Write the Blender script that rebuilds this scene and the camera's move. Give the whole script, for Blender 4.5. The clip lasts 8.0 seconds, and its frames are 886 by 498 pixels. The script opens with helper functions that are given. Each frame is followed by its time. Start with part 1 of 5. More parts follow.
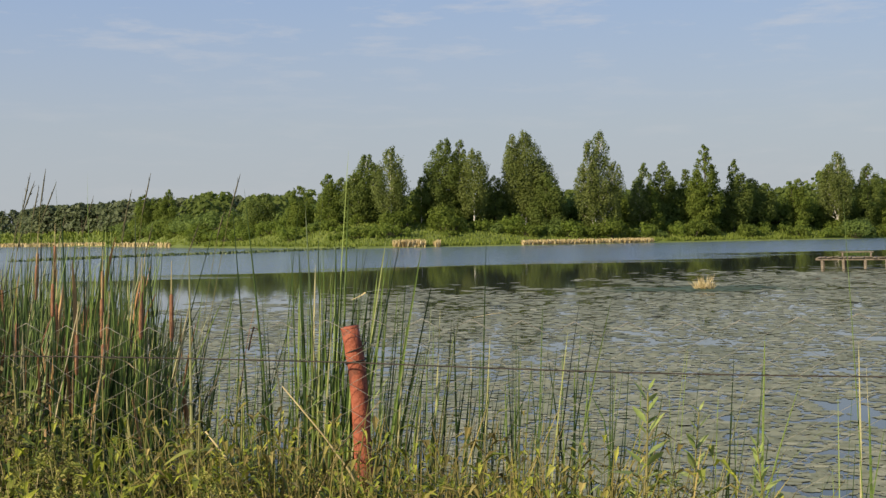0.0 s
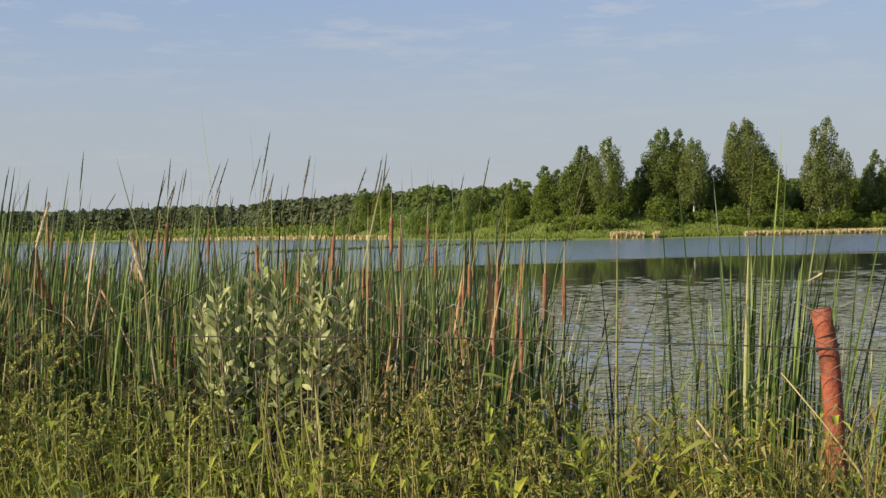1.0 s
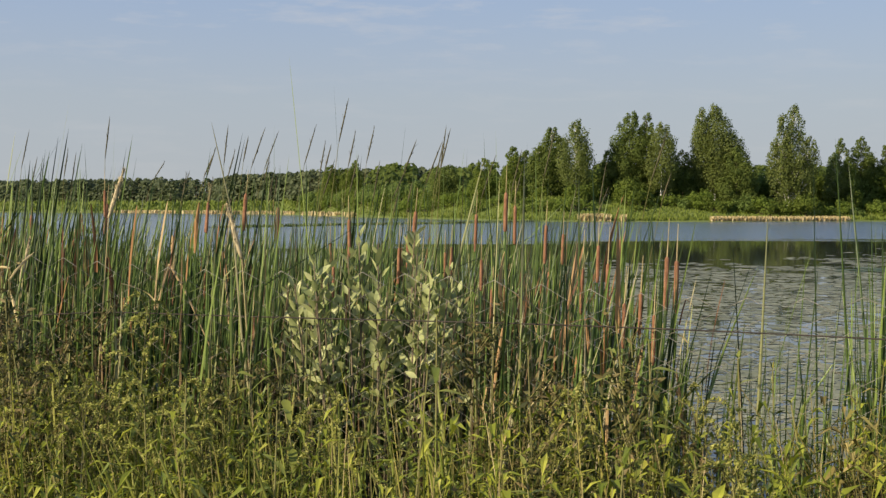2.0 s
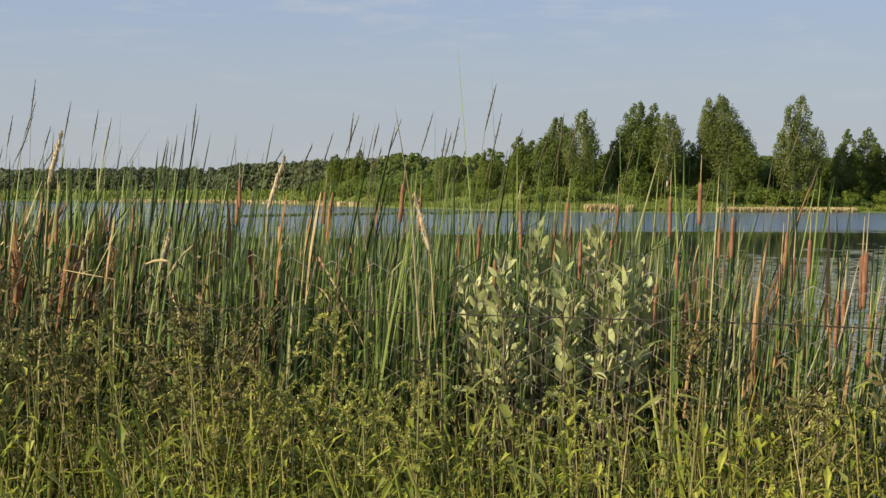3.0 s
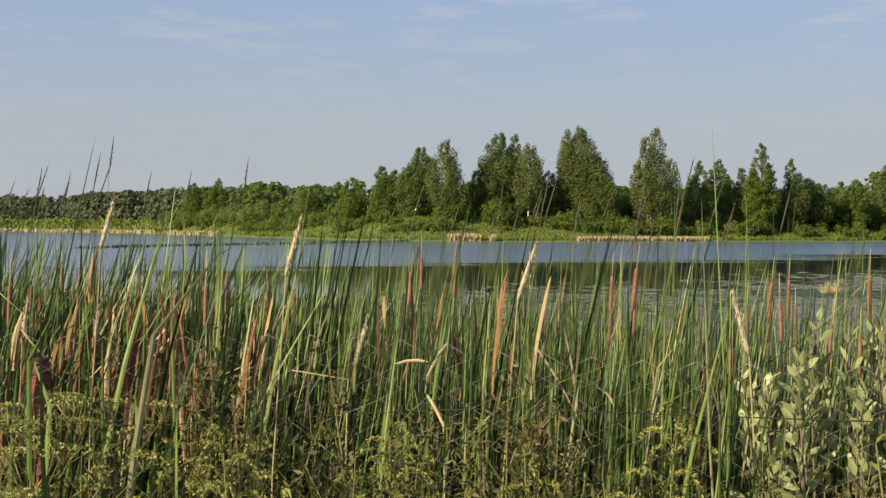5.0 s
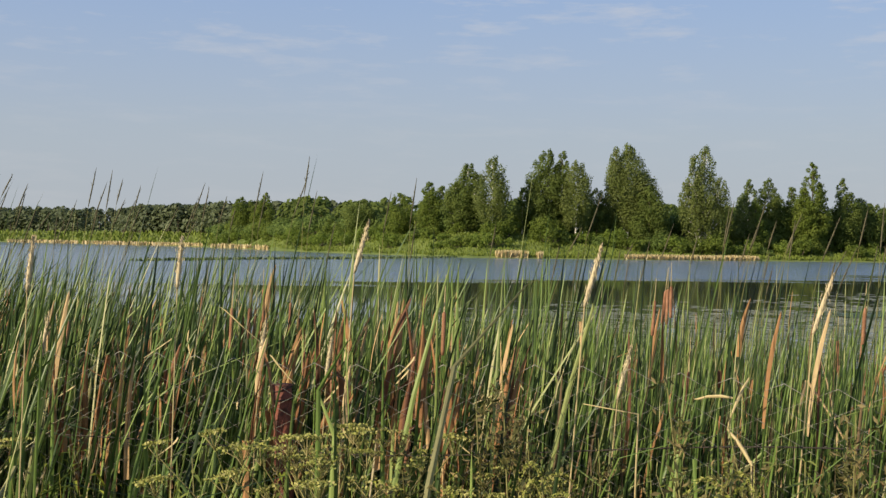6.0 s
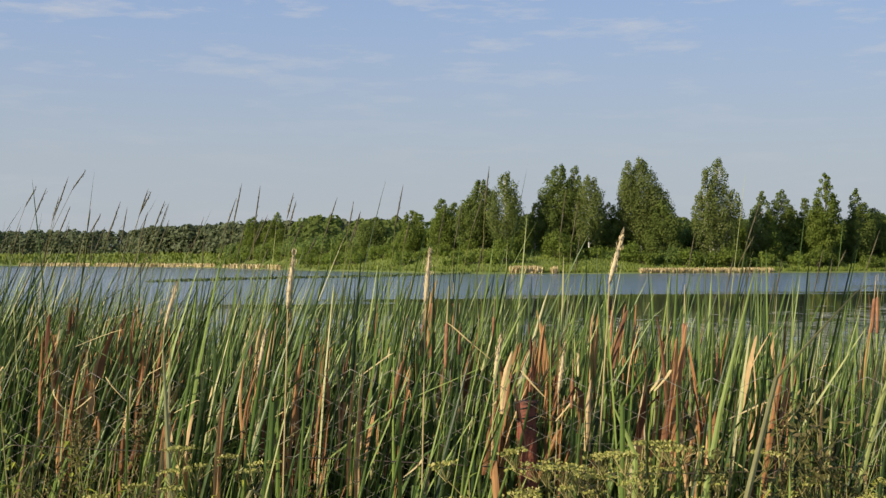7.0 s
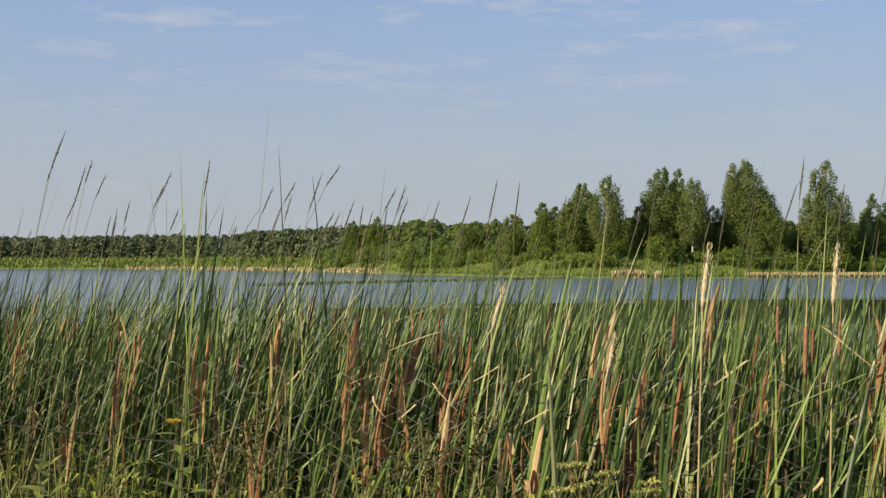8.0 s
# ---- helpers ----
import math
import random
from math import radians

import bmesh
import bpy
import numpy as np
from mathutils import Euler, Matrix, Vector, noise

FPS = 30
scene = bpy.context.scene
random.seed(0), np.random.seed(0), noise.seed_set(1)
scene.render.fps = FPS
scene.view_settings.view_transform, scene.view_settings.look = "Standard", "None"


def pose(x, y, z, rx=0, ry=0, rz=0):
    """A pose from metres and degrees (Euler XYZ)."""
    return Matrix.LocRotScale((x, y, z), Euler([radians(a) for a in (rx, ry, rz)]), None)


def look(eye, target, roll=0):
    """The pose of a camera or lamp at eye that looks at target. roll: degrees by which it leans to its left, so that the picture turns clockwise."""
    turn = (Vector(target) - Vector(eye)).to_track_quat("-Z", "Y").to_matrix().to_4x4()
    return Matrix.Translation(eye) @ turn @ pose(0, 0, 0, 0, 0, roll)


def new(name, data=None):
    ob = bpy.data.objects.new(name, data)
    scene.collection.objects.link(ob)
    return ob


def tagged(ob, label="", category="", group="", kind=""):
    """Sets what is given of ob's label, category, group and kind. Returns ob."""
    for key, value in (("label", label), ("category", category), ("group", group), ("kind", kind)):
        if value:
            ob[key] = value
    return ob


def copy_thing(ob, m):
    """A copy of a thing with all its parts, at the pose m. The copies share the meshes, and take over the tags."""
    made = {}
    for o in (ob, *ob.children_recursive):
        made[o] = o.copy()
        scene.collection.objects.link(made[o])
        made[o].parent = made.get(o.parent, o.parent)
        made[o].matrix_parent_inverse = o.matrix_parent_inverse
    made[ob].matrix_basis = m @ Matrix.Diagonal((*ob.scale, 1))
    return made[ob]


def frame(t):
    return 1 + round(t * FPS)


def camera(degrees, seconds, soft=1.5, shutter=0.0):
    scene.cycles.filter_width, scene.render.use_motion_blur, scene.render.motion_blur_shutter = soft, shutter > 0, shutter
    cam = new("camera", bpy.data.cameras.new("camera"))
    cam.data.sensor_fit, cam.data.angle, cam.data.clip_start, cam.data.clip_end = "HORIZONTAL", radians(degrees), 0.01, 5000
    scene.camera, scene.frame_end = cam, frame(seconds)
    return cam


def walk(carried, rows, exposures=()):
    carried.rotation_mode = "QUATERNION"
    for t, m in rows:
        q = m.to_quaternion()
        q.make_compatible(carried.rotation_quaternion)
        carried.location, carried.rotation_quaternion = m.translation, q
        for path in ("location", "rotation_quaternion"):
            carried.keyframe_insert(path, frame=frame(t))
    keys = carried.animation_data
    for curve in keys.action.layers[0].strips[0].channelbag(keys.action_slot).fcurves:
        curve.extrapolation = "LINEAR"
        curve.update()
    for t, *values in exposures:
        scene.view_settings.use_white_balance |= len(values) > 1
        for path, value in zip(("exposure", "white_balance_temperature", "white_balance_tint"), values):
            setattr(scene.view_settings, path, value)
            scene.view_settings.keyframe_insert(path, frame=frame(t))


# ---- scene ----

cam = camera(40.83, 8.0, soft=1.4)
walk(cam, [
    (0.0, pose(0.000, 0.000, 1.608, 89.25, 0.86, -4.25)),
    (0.5, pose(-0.382, 0.092, 1.601, 88.93, 1.22, 0.59)),
    (1.0, pose(-0.679, 0.217, 1.575, 89.05, 1.17, 5.96)),
    (1.2, pose(-0.790, 0.268, 1.574, 88.98, 1.14, 6.41)),
    (2.3, pose(-1.339, 0.530, 1.569, 87.65, -0.60, 3.62)),
    (2.5, pose(-1.451, 0.553, 1.566, 87.52, -0.69, 3.59)),
    (3.0, pose(-1.749, 0.640, 1.573, 87.53, -0.31, 4.39)),
    (3.5, pose(-2.018, 0.688, 1.558, 87.59, -0.48, 2.28)),
    (4.0, pose(-2.314, 0.730, 1.624, 87.59, -0.64, -2.02)),
    (4.5, pose(-2.636, 0.829, 1.714, 88.62, -0.03, -2.20)),
    (4.7, pose(-2.755, 0.876, 1.728, 88.83, -0.08, -2.37)),
    (5.8, pose(-3.505, 1.024, 1.770, 89.36, -1.27, -1.72)),
    (6.0, pose(-3.634, 1.054, 1.771, 89.68, -0.92, -0.43)),
    (6.5, pose(-3.962, 1.091, 1.758, 90.38, -0.08, 1.86)),
    (7.0, pose(-4.390, 1.203, 1.744, 90.49, -0.00, -0.00)),
    (7.5, pose(-4.825, 1.366, 1.702, 90.51, -0.07, 1.69)),
    (8.0, pose(-5.238, 1.518, 1.721, 90.69, -0.06, 4.61)),
], exposures=[(0.0, 0.34, 7050, 10), (4.7, 0.34, 7050, 10), (5.8, 0.34, 6880, 10), (8.0, 0.34, 6880, 10)])

# ---------------------------------------------------------------- sky and sun
SUN_WAY = Vector((-0.74, -0.52, 0.43)).normalized()


def ramp_of(n, colours):
    r = n.new("ShaderNodeValToRGB")
    el = r.color_ramp.elements
    while len(el) < len(colours):
        el.new(0.5)
    for e, (p, c) in zip(el, colours):
        e.position, e.color = p, (*c, 1)
    return r


def build_world():
    w = bpy.data.worlds.new("sky")
    scene.world = w
    w.use_nodes = True
    n, l = w.node_tree.nodes, w.node_tree.links
    n.clear()
    out, bg = n.new("ShaderNodeOutputWorld"), n.new("ShaderNodeBackground")
    sky = n.new("ShaderNodeTexSky")
    sky.sky_type = "NISHITA"
    sky.sun_disc = False
    sky.sun_elevation = math.asin(SUN_WAY.z)
    sky.sun_rotation = math.atan2(SUN_WAY.x, SUN_WAY.y)
    sky.air_density, sky.dust_density, sky.ozone_density = 1.0, 1.6, 1.0
    co = n.new("ShaderNodeTexCoord")
    # haze that thickens towards the horizon, and streaks of flat cloud
    sep = n.new("ShaderNodeSeparateXYZ")
    l.new(co.outputs["Generated"], sep.inputs[0])
    haze = n.new("ShaderNodeMapRange")
    haze.inputs["From Min"].default_value, haze.inputs["From Max"].default_value = 0.02, 0.55
    haze.inputs["To Min"].default_value, haze.inputs["To Max"].default_value = 0.95, 0.30
    l.new(sep.outputs["Z"], haze.inputs["Value"])
    mix = n.new("ShaderNodeMix")
    mix.data_type = "RGBA"
    veil = ramp_of(n, [(0.0, (0.432, 0.482, 0.540)), (0.09, (0.403, 0.482, 0.598)), (0.20, (0.325, 0.462, 0.745)), (0.42, (0.19, 0.38, 0.86))])
    lift = n.new("ShaderNodeVectorMath")
    lift.operation = "SCALE"
    lift.inputs["Scale"].default_value = 10.0
    l.new(sep.outputs["Z"], veil.inputs["Fac"])
    l.new(veil.outputs["Color"], lift.inputs[0])
    l.new(lift.outputs["Vector"], mix.inputs["B"])
    l.new(haze.outputs["Result"], mix.inputs["Factor"])
    l.new(sky.outputs["Color"], mix.inputs["A"])
    mp = n.new("ShaderNodeMapping")
    mp.inputs["Scale"].default_value = (8.0, 8.0, 46.0)
    no = n.new("ShaderNodeTexNoise")
    no.inputs["Scale"].default_value, no.inputs["Detail"].default_value = 1.5, 7.0
    no.inputs["Roughness"].default_value = 0.62
    ra = n.new("ShaderNodeValToRGB")
    ra.color_ramp.elements[0].position, ra.color_ramp.elements[1].position = 0.51, 0.74
    l.new(co.outputs["Generated"], mp.inputs["Vector"])
    l.new(mp.outputs["Vector"], no.inputs["Vector"])
    l.new(no.outputs["Fac"], ra.inputs["Fac"])
    thin = n.new("ShaderNodeMapRange")
    thin.inputs["From Min"].default_value, thin.inputs["From Max"].default_value = 0.11, 0.20
    thin.inputs["To Min"].default_value, thin.inputs["To Max"].default_value = 0.15, 0.62
    l.new(sep.outputs["Z"], thin.inputs["Value"])
    mul = n.new("ShaderNodeMath")
    mul.operation = "MULTIPLY"
    l.new(ra.outputs["Color"], mul.inputs[0])
    l.new(thin.outputs["Result"], mul.inputs[1])
    cloud = n.new("ShaderNodeMix")
    cloud.data_type = "RGBA"
    cloud.inputs["B"].default_value = (5.9, 6.05, 6.5, 1)
    l.new(mul.outputs[0], cloud.inputs["Factor"])
    l.new(mix.outputs["Result"], cloud.inputs["A"])
    l.new(cloud.outputs["Result"], bg.inputs["Color"])
    bg.inputs["Strength"].default_value = 0.0812
    l.new(bg.outputs[0], out.inputs["Surface"])


build_world()
sun = new("sun", bpy.data.lights.new("sun", "SUN"))
sun.data.energy, sun.data.angle, sun.data.color = 5.0, radians(0.6), (1.0, 0.88, 0.66)
sun.matrix_world = look((40, -40, 40), Vector((40, -40, 40)) - SUN_WAY)

# ---------------------------------------------------------------- materials


def shader(name):
    m = bpy.data.materials.new(name)
    m.use_nodes = True
    nt = m.node_tree
    return m, nt.nodes, nt.links, nt.nodes["Principled BSDF"]


def noise_node(n, l, scale, detail=4.0, stretch=None, space="Object"):
    co, no = n.new("ShaderNodeTexCoord"), n.new("ShaderNodeTexNoise")
    no.inputs["Scale"].default_value, no.inputs["Detail"].default_value = scale, detail
    if stretch:
        mp = n.new("ShaderNodeMapping")
        mp.inputs["Scale"].default_value = stretch
        l.new(co.outputs[space], mp.inputs["Vector"])
        l.new(mp.outputs["Vector"], no.inputs["Vector"])
    else:
        l.new(co.outputs[space], no.inputs["Vector"])
    return no


def foliage(name, colours, rough=0.55, through_light=0.3, per="island", patch=0.0, spec=0.35, single=0.6):
    """Leaves: a colour for each leaf or plant, a little mottling, and some light through the blade."""
    m, n, l, p = shader(name)
    if per == "island":
        pick = n.new("ShaderNodeNewGeometry").outputs["Random Per Island"]
    else:
        pick = n.new("ShaderNodeObjectInfo").outputs["Random"]
    if patch:
        big = noise_node(n, l, patch, 2.0)
        ad = n.new("ShaderNodeMath")
        ad.operation, ad.inputs[1].default_value = "MULTIPLY_ADD", 1.15 - single
        l.new(big.outputs["Fac"], ad.inputs[0])
        half = n.new("ShaderNodeMath")
        half.operation, half.inputs[1].default_value = "MULTIPLY", single
        l.new(pick, half.inputs[0])
        l.new(half.outputs[0], ad.inputs[2])
        pick = ad.outputs[0]
    r = ramp_of(n, colours)
    l.new(pick, r.inputs["Fac"])
    fine = noise_node(n, l, 34.0, 3.0)
    hsv = n.new("ShaderNodeHueSaturation")
    val = n.new("ShaderNodeMapRange")
    val.inputs["To Min"].default_value, val.inputs["To Max"].default_value = 0.70, 1.30
    l.new(fine.outputs["Fac"], val.inputs["Value"])
    l.new(val.outputs["Result"], hsv.inputs["Value"])
    l.new(r.outputs["Color"], hsv.inputs["Color"])
    l.new(hsv.outputs["Color"], p.inputs["Base Color"])
    p.inputs["Roughness"].default_value = rough
    p.inputs["Specular IOR Level"].default_value = spec
    tr, mx = n.new("ShaderNodeBsdfTranslucent"), n.new("ShaderNodeMixShader")
    l.new(hsv.outputs["Color"], tr.inputs["Color"])
    mx.inputs[0].default_value = through_light
    l.new(p.outputs[0], mx.inputs[1])
    l.new(tr.outputs[0], mx.inputs[2])
    l.new(mx.outputs[0], n["Material Output"].inputs["Surface"])
    return m


def solid(name, a, b, scale=8.0, rough=0.7, stretch=None, bump=0.0, bump_scale=60.0, metal=0.0, spots=None):
    """A surface of two colours in soft patches, with a fine relief."""
    m, n, l, p = shader(name)
    no = noise_node(n, l, scale, 6.0, stretch)
    r = ramp_of(n, [(0.32, a), (0.68, b)])
    l.new(no.outputs["Fac"], r.inputs["Fac"])
    colour = r.outputs["Color"]
    if spots:
        s = noise_node(n, l, spots[1], 5.0)
        sr = n.new("ShaderNodeValToRGB")
        sr.color_ramp.elements[0].position, sr.color_ramp.elements[1].position = 0.54, 0.62
        l.new(s.outputs["Fac"], sr.inputs["Fac"])
        mx = n.new("ShaderNodeMix")
        mx.data_type = "RGBA"
        mx.inputs["B"].default_value = (*spots[0], 1)
        l.new(sr.outputs["Color"], mx.inputs["Factor"])
        l.new(colour, mx.inputs["A"])
        colour = mx.outputs["Result"]
    l.new(colour, p.inputs["Base Color"])
    p.inputs["Roughness"].default_value, p.inputs["Metallic"].default_value = rough, metal
    if bump:
        fine = noise_node(n, l, bump_scale, 4.0, stretch)
        bu = n.new("ShaderNodeBump")
        bu.inputs["Strength"].default_value, bu.inputs["Distance"].default_value = bump, 0.01
        l.new(fine.outputs["Fac"], bu.inputs["Height"])
        l.new(bu.outputs["Normal"], p.inputs["Normal"])
    return m


def water_material():
    """Still water by the bank, and a breeze that ruffles the open lake further out."""
    m, n, l, p = shader("lake_water")
    p.inputs["Roughness"].default_value = 0.02
    p.inputs["IOR"].default_value = 1.33
    co = n.new("ShaderNodeTexCoord")
    sep = n.new("ShaderNodeSeparateXYZ")
    l.new(co.outputs["Object"], sep.inputs[0])
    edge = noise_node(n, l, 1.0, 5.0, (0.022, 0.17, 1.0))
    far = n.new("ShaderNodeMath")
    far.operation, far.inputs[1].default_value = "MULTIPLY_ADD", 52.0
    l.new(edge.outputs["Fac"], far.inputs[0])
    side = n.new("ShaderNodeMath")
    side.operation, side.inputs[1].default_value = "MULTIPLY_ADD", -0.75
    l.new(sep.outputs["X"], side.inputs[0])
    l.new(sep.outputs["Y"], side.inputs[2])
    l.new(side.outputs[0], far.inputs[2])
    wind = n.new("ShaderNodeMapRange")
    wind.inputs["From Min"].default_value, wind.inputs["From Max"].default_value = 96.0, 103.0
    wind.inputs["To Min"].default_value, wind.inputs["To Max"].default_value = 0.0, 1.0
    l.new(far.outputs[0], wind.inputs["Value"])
    fine = noise_node(n, l, 1.0, 3.0, (1.6, 3.5, 1.0))
    bu = n.new("ShaderNodeBump")
    bu.inputs["Distance"].default_value = 0.16
    st = n.new("ShaderNodeMapRange")
    st.inputs["To Min"].default_value = 0.007
    lee = n.new("ShaderNodeMapRange")
    lee.inputs["From Min"].default_value, lee.inputs["From Max"].default_value = -14.0, 14.0
    lee.inputs["To Min"].default_value, lee.inputs["To Max"].default_value = 0.22, 0.85
    l.new(sep.outputs["X"], lee.inputs["Value"])
    l.new(lee.outputs["Result"], st.inputs["To Max"])
    l.new(wind.outputs["Result"], st.inputs["Value"])
    l.new(st.outputs["Result"], bu.inputs["Strength"])
    l.new(fine.outputs["Fac"], bu.inputs["Height"])
    l.new(bu.outputs["Normal"], p.inputs["Normal"])
    ro = n.new("ShaderNodeMapRange")
    ro.inputs["To Min"].default_value, ro.inputs["To Max"].default_value = 0.03, 0.12
    l.new(wind.outputs["Result"], ro.inputs["Value"])
    l.new(ro.outputs["Result"], p.inputs["Roughness"])
    # peaty by the bank; on ruffled water reflected sky blue is put into the base colour
    sky_tint = n.new("ShaderNodeMix")
    sky_tint.data_type = "RGBA"
    sky_tint.inputs["A"].default_value, sky_tint.inputs["B"].default_value = (0.052, 0.062, 0.054, 1), (0.12, 0.18, 0.27, 1)
    l.new(wind.outputs["Result"], sky_tint.inputs["Factor"])
    l.new(sky_tint.outputs["Result"], p.inputs["Base Color"])
    return m


GREEN = [(0.0, (0.013, 0.030, 0.008)), (0.36, (0.047, 0.087, 0.021)), (0.68, (0.120, 0.187, 0.043)), (0.90, (0.220, 0.285, 0.082)), (1.0, (0.40, 0.37, 0.21))]
M_CATTAIL = foliage("cattail_leaf", GREEN, 0.43, 0.10, spec=0.35)
M_CATTAIL_ONE = foliage("cattail_leaf_single", GREEN, 0.43, 0.10, per="object", spec=0.35)
M_DEAD = foliage("dead_leaf", [(0.0, (0.13, 0.055, 0.032)), (0.35, (0.30, 0.145, 0.062)), (0.7, (0.45, 0.26, 0.115)), (1.0, (0.56, 0.42, 0.23))], 0.7, 0.2)
M_DEAD_STALK = foliage("dead_stalk", [(0.0, (0.028, 0.023, 0.013)), (0.5, (0.080, 0.058, 0.030)), (1.0, (0.22, 0.15, 0.08))], 0.85, 0.05)
M_WITHERED = foliage("withered_grass", [(0.0, (0.10, 0.085, 0.025)), (0.4, (0.20, 0.16, 0.05)), (0.7, (0.24, 0.22, 0.05)), (1.0, (0.38, 0.30, 0.12))], 0.7, 0.2)
M_STRAW = foliage("straw", [(0.0, (0.38, 0.29, 0.14)), (0.6, (0.55, 0.45, 0.24)), (1.0, (0.66, 0.56, 0.36))], 0.7, 0.2)
M_PALE = foliage("pale_leaf", [(0.0, (0.20, 0.19, 0.10)), (0.5, (0.34, 0.31, 0.18)), (1.0, (0.50, 0.42, 0.28))], 0.6, 0.15)
M_PLUME = foliage("grass_plume", [(0.0, (0.44, 0.36, 0.21)), (1.0, (0.64, 0.55, 0.37))], 0.8, 0.1)
M_EAR = solid("reed_ear", (0.050, 0.050, 0.026), (0.12, 0.105, 0.055), 40, 0.9)
M_YELLOW = foliage("yellow_petal", [(0.0, (0.62, 0.42, 0.02)), (1.0, (0.75, 0.55, 0.04))], 0.6, 0.2)
M_SPIKE = solid("cattail_spike", (0.21, 0.095, 0.050), (0.36, 0.185, 0.105), 30, 0.95, bump=0.5, bump_scale=400)
WEED = [(0.0, (0.026, 0.046, 0.007)), (0.40, (0.125, 0.165, 0.016)), (0.74, (0.335, 0.365, 0.042)), (1.0, (0.50, 0.46, 0.12))]
M_WEED = foliage("weed_leaf", WEED, 0.42, 0.24, patch=2.2, spec=0.5, single=0.5)
M_WEED_ONE = foliage("weed_leaf_single", WEED, 0.5, 0.35, per="object")
M_NETTLE = foliage("nettle_leaf", [(0.0, (0.18, 0.23, 0.045)), (1.0, (0.31, 0.33, 0.08))], 0.5, 0.35, per="object")
M_NETTLE_ANY = foliage("fresh_grass", [(0.0, (0.15, 0.21, 0.035)), (0.6, (0.27, 0.31, 0.06)), (1.0, (0.40, 0.40, 0.12))], 0.5, 0.35)
M_FRESH = foliage("fresh_leaf", [(0.0, (0.24, 0.32, 0.09)), (1.0, (0.36, 0.43, 0.15))], 0.5, 0.35, per="object")
M_STEM = foliage("weed_stem", [(0.0, (0.085, 0.095, 0.022)), (0.6, (0.17, 0.16, 0.050)), (0.9, (0.30, 0.25, 0.10)), (1.0, (0.48, 0.40, 0.20))], 0.6, 0.05)
M_MUGWORT = foliage("mugwort", [(0.0, (0.032, 0.040, 0.010)), (0.5, (0.092, 0.090, 0.027)), (1.0, (0.23, 0.175, 0.080))], 0.7, 0.2)
M_GOLDENROD = foliage("goldenrod_bud", [(0.0, (0.20, 0.23, 0.045)), (0.6, (0.33, 0.34, 0.085)), (1.0, (0.46, 0.44, 0.15))], 0.7, 0.25)
M_UMBEL = foliage("umbel", [(0.0, (0.18, 0.21, 0.05)), (0.5, (0.33, 0.33, 0.085)), (1.0, (0.46, 0.42, 0.17))], 0.7, 0.2)
M_GRASS = foliage("bank_grass", [(0.0, (0.080, 0.110, 0.013)), (0.5, (0.190, 0.215, 0.027)), (0.8, (0.32, 0.30, 0.06)), (1.0, (0.46, 0.38, 0.14))], 0.55, 0.3)
M_SALLOW = foliage("sallow_leaf", [(0.0, (0.22, 0.26, 0.10)), (0.6, (0.39, 0.43, 0.185)), (1.0, (0.54, 0.56, 0.28))], 0.5, 0.25, per="object")
M_BARK = solid("twig_bark", (0.10, 0.075, 0.05), (0.20, 0.16, 0.10), 20, 0.85)
M_TRUNK = solid("tree_bark", (0.05, 0.04, 0.03), (0.12, 0.10, 0.075), 2.0, 0.9, (1, 1, 0.3))
M_BIRCH = solid("birch_bark", (0.62, 0.60, 0.55), (0.74, 0.72, 0.67), 1.5, 0.8, (1, 1, 3), spots=((0.06, 0.05, 0.045), 2.4))
# birch, alder and willow greens are greyed with extra red and blue for distance haze
LEAF_BIRCH = foliage("birch_leaf", [(0.0, (0.102, 0.141, 0.040)), (0.5, (0.176, 0.218, 0.065)), (1.0, (0.276, 0.322, 0.121))], 0.55, 0.58, patch=0.5, single=0.14, spec=0.10)
LEAF_ALDER = foliage("alder_leaf", [(0.0, (0.074, 0.114, 0.029)), (0.5, (0.142, 0.191, 0.051)), (1.0, (0.238, 0.292, 0.083))], 0.55, 0.58, patch=0.5, single=0.14, spec=0.10)
LEAF_WILLOW = foliage("willow_leaf", [(0.0, (0.093, 0.143, 0.027)), (0.5, (0.156, 0.212, 0.044)), (1.0, (0.247, 0.296, 0.069))], 0.55, 0.58, patch=0.5, single=0.14, spec=0.10)
LEAF_THICKET = foliage("thicket_leaf", [(0.0, (0.094, 0.142, 0.045)), (0.5, (0.158, 0.227, 0.064)), (1.0, (0.262, 0.332, 0.090))], 0.55, 0.55, patch=0.5, single=0.14, spec=0.10)
LEAF_MEADOW_BUSH = foliage("sallow_bush_leaf", [(0.0, (0.121, 0.182, 0.034)), (0.5, (0.181, 0.250, 0.050)), (1.0, (0.270, 0.337, 0.082))], 0.55, 0.58, patch=0.35, single=0.14, spec=0.10)
# far pines: aerial haze is mixed into the needle colour, paler and bluer
LEAF_HAZED_PINE = foliage("hazed_pine_needle", [(0.0, (0.090, 0.115, 0.058)), (0.6, (0.110, 0.138, 0.068)), (1.0, (0.135, 0.165, 0.080))], 0.6, 0.4)
M_MEADOW = foliage("meadow_grass", [(0.0, (0.105, 0.158, 0.022)), (0.5, (0.140, 0.190, 0.028)), (1.0, (0.190, 0.232, 0.042))], 0.6, 0.3, patch=0.06)
M_GROUND = solid("bank_soil", (0.035, 0.033, 0.016), (0.085, 0.088, 0.030), 0.7, 0.95, bump=0.6, bump_scale=22, spots=((0.075, 0.065, 0.030), 9.0))


